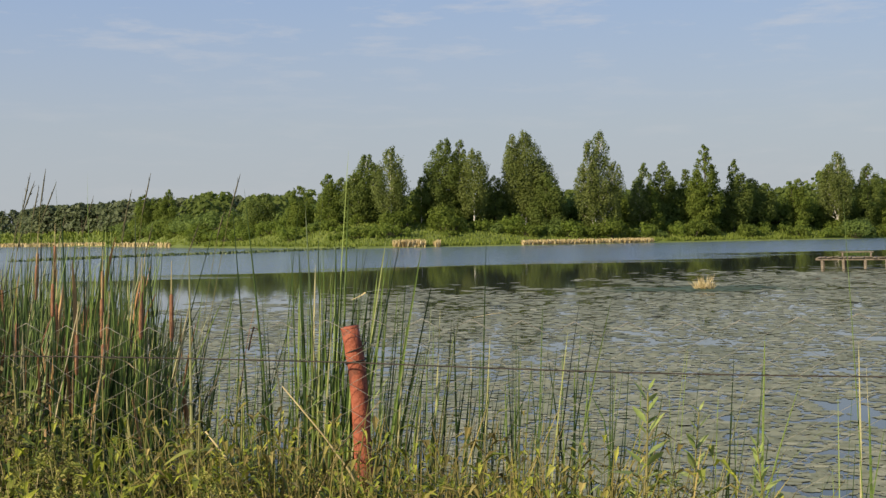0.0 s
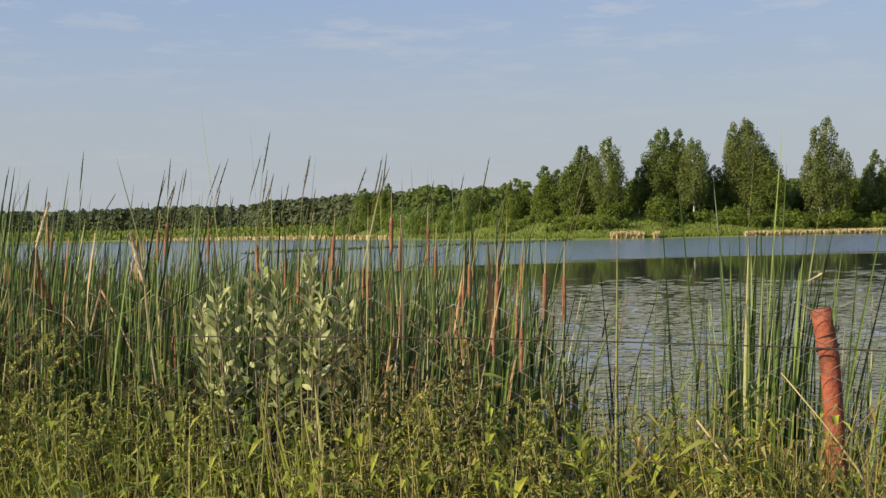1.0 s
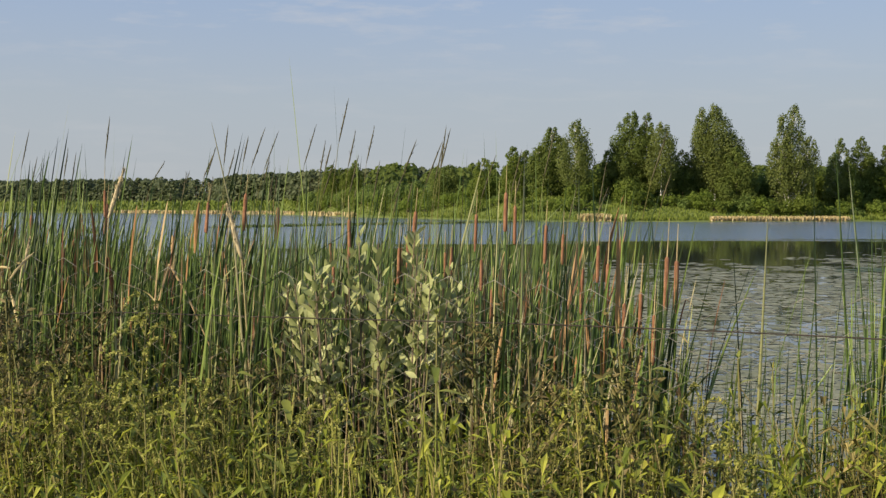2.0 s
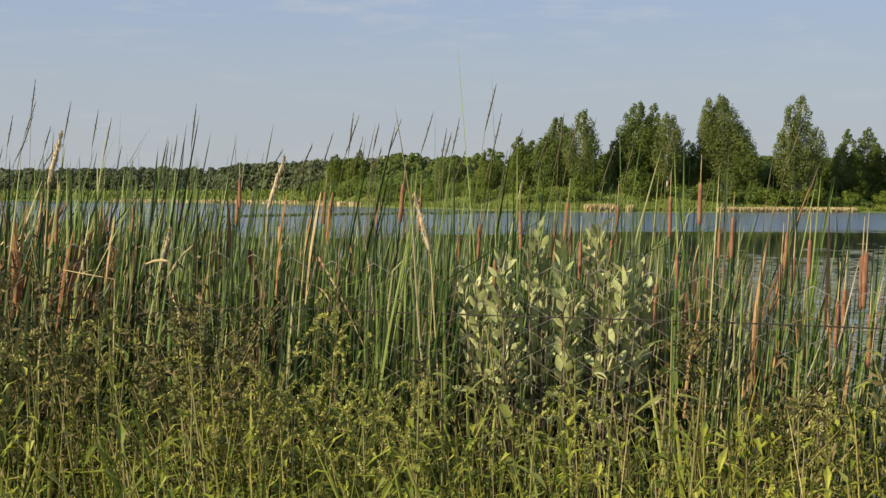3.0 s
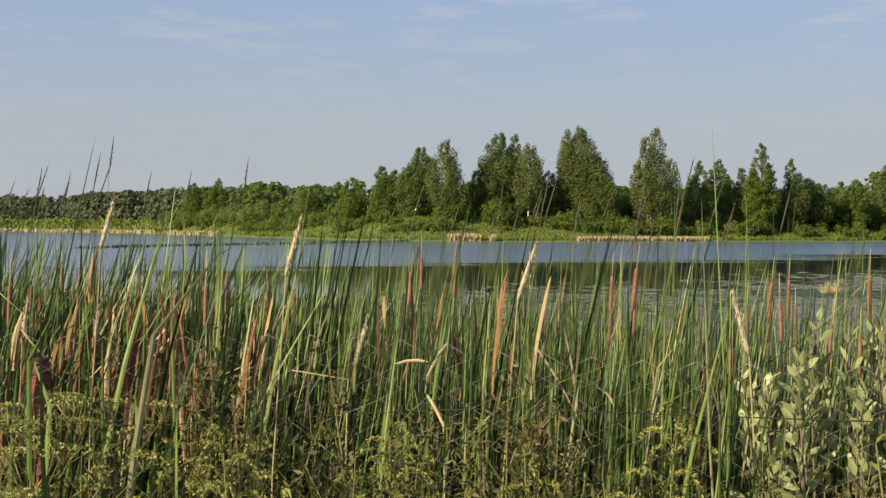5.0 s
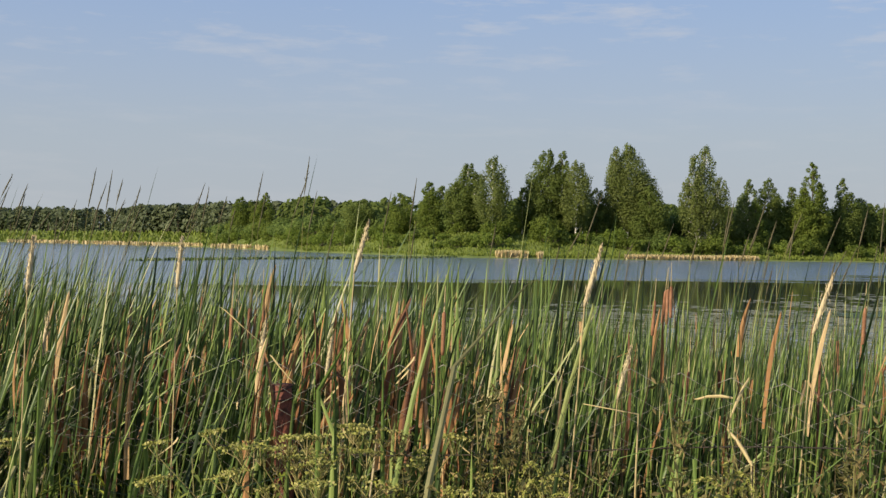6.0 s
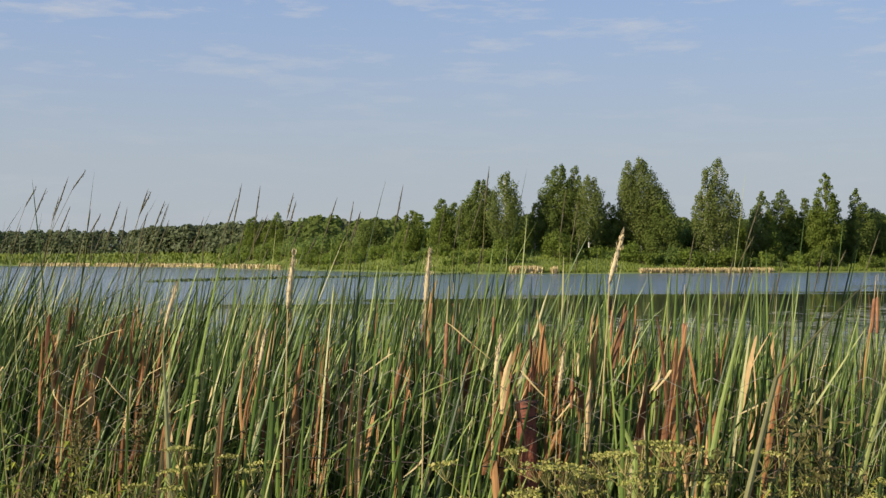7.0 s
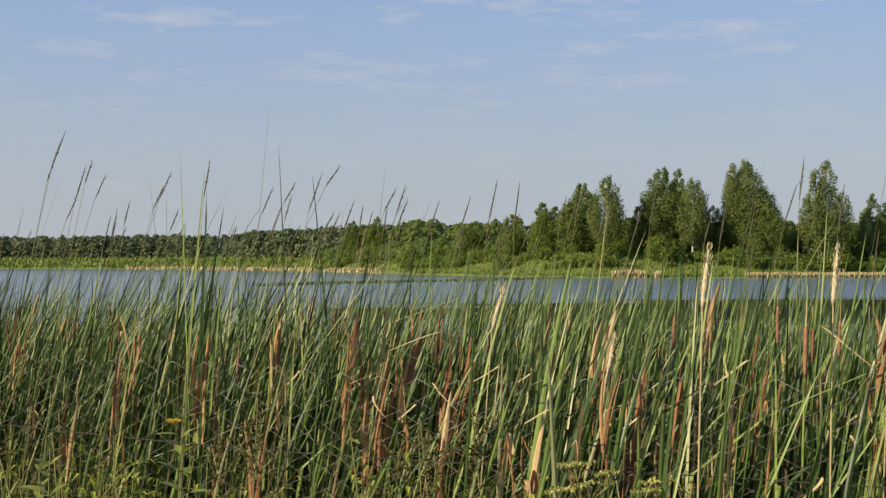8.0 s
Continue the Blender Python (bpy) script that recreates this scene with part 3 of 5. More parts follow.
def verge(name, mat, x0, x1, off0, off1, count, h0, h1, width, seed, label, patchy=False):
    """Standing grass or reed along the far water's edge."""
    r = np.random.default_rng(seed)
    g = Geo()
    for k in range(count):
        x = r.uniform(x0, x1)
        while patchy and noise.noise((x * 0.28, seed, 0.5)) + 0.5 * noise.noise((x * 1.3, seed, 2.5)) + 0.55 * min(1.0, 0.25 * min(x - x0, x1 - x)) < r.uniform(-0.1, 0.7):
            x = r.uniform(x0, x1)
        y = float(shore_y(x)) + r.uniform(off0, off1)
        z = max(float(land(x, y)), WATER_Z - 0.1)
        h, a = r.uniform(h0, h1), r.uniform(0, math.pi)
        dx, dy, s = width * math.cos(a), width * math.sin(a), r.normal(0, 0.15, 2) * h
        g.add([(x - dx, y - dy, z - 0.05), (x + dx, y + dy, z - 0.05), (x + dx * 0.7 + s[0] * 0.6, y + dy * 0.7 + s[1], z + h * 0.65), (x + s[0], y + s[1], z + h), (x - dx * 0.8 + s[0] * 0.6, y - dy * 0.8 + s[1], z + h * 0.6)], [(0, 1, 2, 3, 4)])
    tagged(new(name, g.mesh(name, mat)), label, "grass", kind="stuff")


verge("meadow_grass", M_MEADOW, -70, 130, 0.5, 25, 27000, 0.22, 0.52, 0.10, 11, "tall green grass on the far meadow")
verge("meadow_grass", M_MEADOW, -330, -58, 0.5, 20, 3500, 0.8, 1.5, 0.5, 12, "green grass at the far end of the lake")
verge("reed_fringe", M_MEADOW, -30, 125, -1.0, 1.2, 5200, 0.3, 0.75, 0.09, 13, "green reed fringe at the far waterline")
verge("straw_reeds", M_STRAW, 27.0, 51.5, -2.4, -0.2, 4600, 0.30, 0.85, 0.10, 14, "strip of straw-coloured dry reeds at the far waterline")
verge("straw_reeds", M_STRAW, 6.0, 13.5, -2.6, -0.3, 1300, 0.5, 1.25, 0.12, 15, "patch of straw-coloured dry reeds at the far waterline", True)
verge("straw_reeds", M_STRAW, -150, -40, -3.5, -0.5, 1500, 0.6, 1.2, 0.35, 16, "strip of straw-coloured dry reeds at the lake's far end", True)

# ---------------------------------------------------------------- on the lake


def floating(name, mat, count, where, size, seed, label, lift=0.0, askew=0.012):
    """Floating leaves, each a small lobed disc that lies slightly askew; some lift an edge out of the water."""
    r = np.random.default_rng(seed)
    g = Geo()
    for k in range(count):
        x, y = where(r)
        s = size(x, y) * (0.35 + 1.5 * r.random() ** 2)
        q = askew * (2.5 if r.random() < 0.14 else 1.0)
        a0, tx, ty = r.uniform(0, 6.28), r.normal(0, q), r.normal(0, q)
        long = r.uniform(0.6, 1.0)
        z = WATER_Z + 0.0025 + r.uniform(0, 0.003) + lift + 0.6 * s * math.hypot(tx, ty)
        ca, sa = math.cos(a0), math.sin(a0)
        vs = []
        for j in range(6):
            a = 0.35 + j * 5.6 / 5
            w = s * (1.04 if j % 2 else 0.94)
            u, v = w * math.cos(a), w * long * math.sin(a)
            dx, dy = u * ca - v * sa, u * sa + v * ca
            vs.append((x + dx, y + dy, z + dx * tx + dy * ty))
        g.add(vs, [tuple(range(6))])
    tagged(new(name, g.mesh(name, mat)), label, "water plants", kind="stuff")


def in_bay(r):
    """A spot among the drifts of floating leaves, which thin out towards the open lake."""
    while True:
        y = 7.0 + 59.0 * r.random() ** 1.35
        x = r.uniform(-0.42, 0.60) * y + r.uniform(-1, 1)
        if past_fence(x, y) < 3.4:
            continue
        left = np.interp(y, (7, 20, 35, 46, 56, 66), (-3.0, -5.0, -5.5, -3.5, 8.0, 18.0))
        far = np.interp(x, (-6, 8, 18, 32), (43, 45, 60, 68))
        drift = 0.45 * noise.noise((x * 0.30, y * 0.16, 3.1)) + 0.55 * noise.noise((x * 0.95, y * 0.55, 8.0)) + 0.55 * noise.noise((x * 3.2, y * 2.2, 4.0))
        if drift > -0.37 + 0.30 * r.random() ** 3 + 0.5 * max(0.0, 1 - (far - y) / 10) and x > left + 3.0 * noise.noise((y * 0.4, 1.0, x * 0.3)):
            return x, y


floating("floating_leaves", M_PAD, 62000, in_bay, lambda x, y: 0.028 + 0.0026 * y, 21, "drifts of small floating leaves on the bay's still water")


def emergent(count, seed):
    """A long low line of sedge that stands out of the shallow water."""
    r = np.random.default_rng(seed)
    g = Geo()
    for k in range(count):
        u = r.random()
        x, y = -33 + 40 * u + r.normal(0, 0.9), 120 + 82 * u + 3 * math.sin(u * 9) + r.normal(0, 1.6) * (0.4 + u)
        h = r.uniform(0.12, 0.34)
        blade(g, (x, y, WATER_Z - 0.05), (x + r.normal(0, 0.1), y + r.normal(0, 0.1), WATER_Z + h), 0.28, 0.0, r.uniform(0, 3.1), 3)
    tagged(new("emergent_sedge", g.mesh("emergent_sedge", M_WATERWEED)), "long dark green line of sedge in the shallow lake", "sedge", kind="stuff")


emergent(1500, 22)


def by_clump(r):
    return 12.6 + r.normal(0, 1.3), 42.3 + r.normal(0, 0.9)


floating("floating_weed", M_WATERWEED, 700, by_clump, lambda x, y: 0.17, 23, "patch of green floating weed round a dry tuft", 0.02)

t = thing("sedge_tuft", "dry straw-coloured sedge tuft standing in the bay", "sedge", m=pose(12.6, 42.3, WATER_Z))
g = Geo()
for k in range(210):
    a, h, q = rng.uniform(0, 6.28), 0.16 + 0.42 * rng.random() ** 2, 0.34 * math.sqrt(rng.random())
    b = (q * math.cos(a), q * math.sin(a), -0.02)
    blade(g, b, (b[0] * 1.3 + rng.normal(0, 0.10), b[1] * 1.3 + rng.normal(0, 0.10), h), 0.024, 0.03, rng.uniform(0, 3.1), 4, 0.3, h * rng.choice([0, 0.2, 0.5]))
put("blade_tuft", g.mesh("blade_tuft", M_STRAW), t)
g = Geo()
tube(g, [(0, 0, -0.3), (0, 0, 0.03), (0, 0, 0.10)], [0.34, 0.26, 0.08], 9)
put("root_mound", g.mesh("root_mound", M_GROUND, True), t)


def plank_mesh(name, lx, ly, lz, mat=M_PLANK, worn=0.012):
    bm = bmesh.new()
    bmesh.ops.create_cube(bm, size=1.0)
    bmesh.ops.scale(bm, vec=(lx, ly, lz), verts=bm.verts)
    bmesh.ops.bevel(bm, geom=bm.edges[:], offset=worn, segments=1, affect="EDGES")
    me = bpy.data.meshes.new(name)
    bm.to_mesh(me)
    bm.free()
    me.materials.append(mat)
    return me


jet = thing("wooden_jetty", "old weathered grey plank jetty on stakes in the bay", "jetty", m=pose(24.3, 61.0, WATER_Z + 0.14, 0, 0, -24))
board, stake, beam = plank_mesh("plank", 0.19, 1.5, 0.045), plank_mesh("stake", 0.15, 0.15, 1.3, worn=0.03), plank_mesh("beam", 7.0, 0.12, 0.12)
for k in range(33):
    put("plank", board, jet, pose(0.1 + 0.21 * k, 0, 0.46 + rng.uniform(-0.012, 0.02), rng.uniform(-1.5, 1.5), rng.uniform(-2, 2), rng.uniform(-2.5, 2.5)))
for s in (-0.55, 0.55):
    put("beam", beam, jet, pose(3.4, s, 0.37))
    for k in range(7):
        put("stake", stake, jet, pose(0.25 + 1.05 * k, s * 1.02, -0.28, rng.uniform(-4, 4), rng.uniform(-4, 4), 0))
bench = thing("jetty_bench", "rough plank bench standing on the old jetty", "bench", m=pose(26.1, 60.3, WATER_Z + 0.63, 0, 0, -24))
put("seat", plank_mesh("seat", 1.7, 0.3, 0.05), bench, pose(0, 0, 0.24))
for s in (-0.7, 0.7):
    put("leg", plank_mesh("leg", 0.09, 0.26, 0.22), bench, pose(s, 0, 0.11))

# ---------------------------------------------------------------- the fence


def build_fence():
    f = thing("wire_fence", "sagging chain-link fence on rusty red pipe posts along the bank", "fence")
    way = Vector((-0.939, 0.343, 0))
    start = Vector((3.4, fence_y(3.4), 0))

    def at(s, z):
        return start + way * s + Vector((0, 0, z))

    def top(s):
        return 1.375 + 0.025 * math.sin(s * 1.1) + 0.012 * math.sin(s * 3.7 + 1)

    g = Geo()
    pitch, n = 0.072, 170
    for k in range(n):
        pts, s0 = [], k * pitch
        rows = 38
        for j in range(rows):
            s = s0 + (pitch * 0.5 if (j + k) % 2 else -pitch * 0.5)
            z = top(s) - j * 0.037
            off = 0.004 * (1 if (j % 2) else -1) + 0.03 * math.sin(s * 0.9 + z * 2.0)
            pts.append(at(s, z) + Vector((0.343, 0.939, 0)) * off)
        tube(g, pts, [0.0012] * rows, 4, False)
    put("chain_link", g.mesh("chain_link", M_ZINC, True), f, label="grey galvanised chain-link mesh")
    g = Geo()
    pts = [at(s, 1.248 - 0.16 * float(step(6.2, 8.0, s)) + 0.010 * math.sin(s * 1.7) - 0.012 * math.sin(math.pi * ((s - 3.62) / 4.41 % 1.0))) + Vector((-0.343, -0.939, 0)) * 0.03 for s in np.arange(0, 12.3, 0.15)]
    tube(g, pts, [0.0021] * len(pts), 5)
    put("tension_wire", g.mesh("tension_wire", M_WIRE, True), f, label="dark rusty tension wire")

    def post(base, top_p, mid_p, r, paint, label):
        g = Geo()
        b, m2, e = Vector(base), Vector(mid_p), Vector(top_p)
        pts, rad = [], []
        for i in range(13):
            u = i / 12
            p = b.lerp(m2, u / 0.7) if u < 0.7 else m2.lerp(e, (u - 0.7) / 0.3)
            pts.append(p)
            rad.append(r * (1 + 0.03 * math.sin(i * 2.1)))
        tube(g, pts, rad, 14)
        # the open, slightly burred mouth of the pipe
        d = (e - m2).normalized()
        tube(g, [e - d * 0.002, e + d * 0.004, e + d * 0.005, e - d * 0.03], [r * 1.02, r * 1.05, r * 0.86, r * 0.84], 14, False)
        p = put("post", g.mesh("post", paint, True), f, label=label)
        g = Geo()
        w = Vector((mid_p[0], mid_p[1], 1.248)).lerp(e, 0.3)
        w.z = 1.252
        ring = [w + Vector((math.cos(a) * (r + 0.003), math.sin(a) * (r + 0.003), 0.010 * math.sin(a * 0.5) + 0.004 * k2)) for k2, a in enumerate(np.linspace(0, 4 * math.pi, 25))]
        tube(g, [q - Vector((0, 0, 0.05)) for q in ring], [0.0022] * len(ring), 5)
        put("wire_tie", g.mesh("wire_tie", M_WIRE), p)

    post((0.075, 3.42, -0.5), (-0.018, 3.44, 1.340), (0.005, 3.44, 1.20), 0.0265, M_POST, "leaning rusty red steel pipe post")
    post((-4.08, 4.99, -0.5), (-4.128, 4.985, 1.290), (-4.12, 4.985, 1.10), 0.031, M_POST_DULL, "dull rusty red steel pipe post among cattails")


build_fence()

# ---------------------------------------------------------------- cattails
def stand(x, y):
    """How thickly the cattails grow, 0 to 1."""
    d = float(past_fence(x, y))
    if -4.4 < x < -3.9 and d < -0.12 and abs(x + 4.12 - 0.35 * d) < 0.10:
        return 0.0
    if abs(x + 4.08) < 0.11 and d < 0.02:
        return 0.0
    if -1.92 < x < -1.36 and d < 0.36:
        return 0.0
    if d < float(np.interp(x, (-5.7, -5.2, -3.7, -3.2, -2.0, -1.9), (-0.05, -0.55, -0.55, -0.32, -0.30, -0.10))):
        return 0.0
    depth = float(np.interp(x, (-11, -6, -3.5, -2.2, -1.6, -1.0, -0.4, 0.6, 3.0), (6.0, 5.5, 5.2, 4.8, 3.6, 2.1, 2.0, 2.2, 2.5)))
    thick = float(np.interp(x, (-11, -1.18, -1.02, -0.88, -0.70, -0.50, -0.3, 1.2, 2.5), (1.0, 1.0, 0.75, 0.35, 0.20, 0.13, 0.08, 0.030, 0.02)))
    return thick * float(np.interp(d, (-0.3, 0.4, depth, depth + 0.8), (0.42 if -5.4 < x < -3.4 else 0.15, 1, 1, 0)))


def root(x, y):
    return max(float(land(x, y)), WATER_Z - 0.35)


def stand_blades(g, count, x0, x1, d0, d1, seed, segs=7, wide=0.0128, low=1.02, high=1.82, gain=1.0):
    r = np.random.default_rng(seed)
    made = 0
    while made < count:
        x, d = r.uniform(x0, x1), r.uniform(d0, d1)
        y = fence_y(x) + d / 0.939
        if r.random() > stand(x, y) * gain:
            continue
        z0 = root(x, y)
        clump = noise.noise((x * 1.3, y * 1.3, 5.0))
        top, slim = low + (high - low) * r.beta(2.0, 2.4) + 0.18 * clump, 1.0
        if x < -3.4:
            top += 0.04 * r.random() + (0.05 if x < -5.0 else 0.0)
        tall = r.random() < float(np.interp(x, (-6.4, -5.0, -3.2, -1.3, -1.1), (0.05, 0.025, 0.03, 0.03, 0.02)))
        if tall:
            top += r.uniform(0.12, 0.34)
            slim = 0.55
        if x > -0.9:
            top -= r.uniform(0.1, 0.55)
        sway = float(np.interp(x, (-7.5, -6.0, -4.8, -3.6, -2.8), (0.22, 0.20, 0.12, 0.04, 0.0)))
        lean = (0.02 + sway + 0.10 * r.random() + r.normal(0, 0.08 if x > -3.4 else 0.12)) * (top - z0) * 0.62
        if tall and x < -3.2:
            lean += 0.10
        side = r.normal(0, 0.07) * (top - z0)
        bow = 0.34 * lean + r.normal(0, 0.03)
        droop = 0.0
        if r.random() < 0.07:
            droop, lean = r.uniform(0.12, 0.35), lean * 2.2 + 0.1
        kink = None
        if r.random() < 0.36:
            kink = (r.uniform(0.5, 0.85), r.normal(0.5, 0.5), r.normal(0, 0.4), r.uniform(0.6, 2.2))
        blade(g, (x, y, z0), (x + lean, y + side, top), slim * wide * float(np.interp(x, (-5.7, -5.1, -3.7, -2.9), (1.05, 1.38, 1.38, 0.88))) * r.uniform(0.6, 1.25), bow, r.uniform(0, math.pi), segs, 0.3, droop, kink)
        made += 1


g = Geo()
stand_blades(g, 8600, -10.5, 2.6, -0.55, 2.6, 31, 6)
stand_blades(g, 1500, -9.5, -3.4, 0.2, 2.6, 44, 7, 0.0128, 1.25, 1.80)
stand_blades(g, 2500, -3.4, -1.1, 0.05, 2.6, 47, 7, 0.0105, 1.05, 1.66)
tagged(new("cattail_bed", g.mesh("cattail_bed", M_CATTAIL)), "dense stand of green cattail leaves behind the fence", "cattails", kind="stuff")
g = Geo()
stand_blades(g, 9500, -12.5, 2.6, 2.3, 6.6, 32, 4, 0.0165, 0.92, 1.50)
stand_blades(g, 3600, -4.2, -1.2, 2.3, 6.4, 52, 4, 0.0165, 0.92, 1.42)
tagged(new("cattail_bed", g.mesh("cattail_bed", M_CATTAIL)), "green cattail leaves standing in the lake's edge", "cattails", kind="stuff")


def tuft(g, count, x, y, rx, ry, low, high, seed, wide=0.012):
    """A close tuft of cattail leaves."""
    r = np.random.default_rng(seed)
    for k in range(count):
        a, q = r.uniform(0, 6.28), math.sqrt(r.random())
        bx, by = x + rx * q * math.cos(a), y + ry * q * math.sin(a)
        top = low + (high - low) * r.beta(2.2, 1.8)
        kink = (r.uniform(0.55, 0.85), r.normal(0.3, 0.5), r.normal(0, 0.3), r.uniform(0.5, 2.0)) if r.random() < 0.22 else None
        blade(g, (bx, by, root(bx, by)), (bx + r.normal(0.05, 0.07), by + r.normal(0, 0.08), top), wide * r.uniform(0.6, 1.25), r.normal(0.01, 0.02), r.uniform(0, math.pi), 7, 0.3, 0.0, kink)


g = Geo()
tuft(g, 110, -0.10, 3.98, 0.17, 0.22, 1.05, 1.62, 81)
tuft(g, 95, -0.45, 4.0, 0.42, 0.35, 0.75, 1.30, 82, 0.011)
tuft(g, 95, 0.45, 4.1, 0.45, 0.40, 0.75, 1.36, 83, 0.009)
tuft(g, 26, 1.15, 4.2, 0.45, 0.5, 0.70, 1.34, 84, 0.009)
tuft(g, 110, -1.02, 4.25, 0.26, 0.5, 0.95, 1.50, 85)
tagged(new("cattail_tuft", g.mesh("cattail_tuft", M_CATTAIL)), "close tufts of green cattail leaves at the stand's thin end", "cattails", kind="stuff")


def dead_blades(g, count, x0, x1, seed, lo, hi, near=0.25, wide=0.021):
    """Withered upper leaves and torn strips among the green ones."""
    r = np.random.default_rng(seed)
    made = 0
    while made < count:
        x, d = r.uniform(x0, x1), near + (2.2 - near) * r.random() ** 1.5
        y = fence_y(x) + d / 0.939
        if r.random() > stand(x, y):
            continue
        bunch = wide > 0.025 and made % 4
        if bunch:
            x, y = last[0] + r.normal(0, 0.018), last[1] + r.normal(0, 0.018)
        top = last[2] + r.uniform(-0.12, 0.05) if bunch else r.uniform(lo, hi)
        last = (x, y, top)
        n = r.uniform(0.18, 0.50)
        blade(g, (x, y, top - n), (x + r.normal(0.03, 0.04), y + r.normal(0, 0.03), top), r.uniform(0.006, wide), 0.01, r.uniform(0, math.pi), 5, 0.5, 0.0, (r.uniform(0.3, 0.7), r.normal(0, 0.2), r.normal(0, 0.15), r.uniform(0.2, 1.6)) if r.random() < 0.3 else None)
        made += 1


g = Geo()
stand_blades(g, 6800, -10.5, -0.95, -0.1, 2.4, 38, 4, 0.016, 0.40, 1.22)
stand_blades(g, 800, -3.4, -1.0, 0.0, 2.4, 48, 6, 0.013, 1.0, 1.56)
stand_blades(g, 1500, -3.6, -1.2, 0.0, 1.6, 53, 5, 0.014, 0.55, 1.25)
tagged(new("cattail_litter", g.mesh("cattail_litter", M_DEAD_STALK)), "dull brown dead leaves low in the cattail stand", "cattails", kind="stuff")
g = Geo()
dead_blades(g, 430, -6.6, -3.3, 33, 1.18, 1.58, -0.15, 0.029)
dead_blades(g, 130, -10.0, -6.0, 34, 1.1, 1.60, -0.1, 0.028)
dead_blades(g, 170, -6.2, -3.4, 40, 1.28, 1.56, 0.0, 0.034)
dead_blades(g, 90, -3.4, -0.9, 35, 1.15, 1.62)
dead_blades(g, 24, -1.0, -0.3, 39, 0.7, 1.30)
dead_blades(g, 75, -1.7, -0.45, 41, 0.85, 1.40, 0.0, 0.015)
tagged(new("dead_cattail_leaves", g.mesh("dead_cattail_leaves", M_DEAD)), "withered orange-brown leaf strips among the cattails", "cattails", kind="stuff")


g = Geo()
stand_blades(g, 170, -1.9, -0.35, 0.0, 1.8, 50, 7, 0.012, 0.95, 1.62)
stand_blades(g, 130, -1.75, -0.85, 0.0, 1.6, 54, 7, 0.012, 0.75, 1.50)
stand_blades(g, 150, -9.0, -1.9, 0.0, 1.8, 51, 7, 0.012, 0.95, 1.50)
tagged(new("pale_cattail_leaves", g.mesh("pale_cattail_leaves", M_PALE)), "pale bleached cattail leaves bent among the green ones", "cattails", kind="stuff")


def cattail(seed, spike):
    """One cattail: sheathed leaves and, on some, a stalk with its brown spike."""
    r = np.random.default_rng(seed)
    t = thing("cattail", "green cattail with a brown seed spike" if spike else "green cattail with long leaning leaves", "cattail", "cattails behind the fence")
    for k in range(6):
        g = Geo()
        top = r.uniform(1.35, 1.85) if k else r.uniform(1.75, 2.15)
        a = r.uniform(0, 6.28)
        lean = r.uniform(0.04, 0.20) * top
        blade(g, (0.015 * math.cos(a), 0.015 * math.sin(a), 0), (0.6 * lean * math.cos(a) + 0.09 * top, lean * math.sin(a), top), r.uniform(0.009, 0.014), 0.03, a, 8, 0.35, 0.25 if k == 4 and r.random() < 0.5 else 0.0)
        put("leaf", g.mesh("leaf", M_CATTAIL_ONE), t)
    if spike:
        h = r.uniform(1.25, 1.5)
        ln = r.uniform(0.03, 0.10)
        g = Geo()
        tube(g, [(0, 0, 0), (ln * 0.4, 0, h * 0.5), (ln, 0, h)], [0.006, 0.005, 0.004], 6)
        put("stalk", g.mesh("stalk", M_CATTAIL_ONE), t)
        g = Geo()
        s, n = h, r.uniform(0.13, 0.19)
        rr = r.uniform(0.0065, 0.0090)
        tube(g, [(ln, 0, s - 0.01), (ln, 0, s + 0.008), (ln + 0.003, 0, s + n * 0.5), (ln + 0.005, 0, s + n - 0.008), (ln + 0.005, 0, s + n)], [rr * 0.5, rr, rr * 1.05, rr, rr * 0.4], 10)
        put("spike", g.mesh("spike", M_SPIKE, True), t, label="brown velvety seed spike")
        g = Geo()
        tube(g, [(ln + 0.005, 0, s + n), (ln + 0.012, 0, s + n + 0.14)], [0.0028, 0.001], 5)
        put("spike_tip", g.mesh("spike_tip", M_STRAW), t)
    return t


def plant_cattails():
    r = np.random.default_rng(36)
    kinds = [cattail(600 + k, k in (1, 3)) for k in range(7)]
    spots = []
    while len(spots) < 138:
        x, d = r.uniform(-9.5, 2.4), r.uniform(0.3, 1.9)
        y = fence_y(x) + d / 0.939
        if r.random() < max(stand(x, y), 0.03 if x > -0.9 else 0):
            spots.append((x, y))
    for i, (x, y) in reversed(list(enumerate(spots))):
        k = r.integers(0, 7)
        s = r.uniform(0.74, 0.95) * (0.86 if x > -0.9 else 1.0)
        m = pose(x, y, root(x, y), 0, 0, r.uniform(-50, 50)) @ Matrix.Scale(s, 4)
        if i < 7:
            kinds[i].matrix_basis = m
        else:
            copy_thing(kinds[k], m)


plant_cattails()


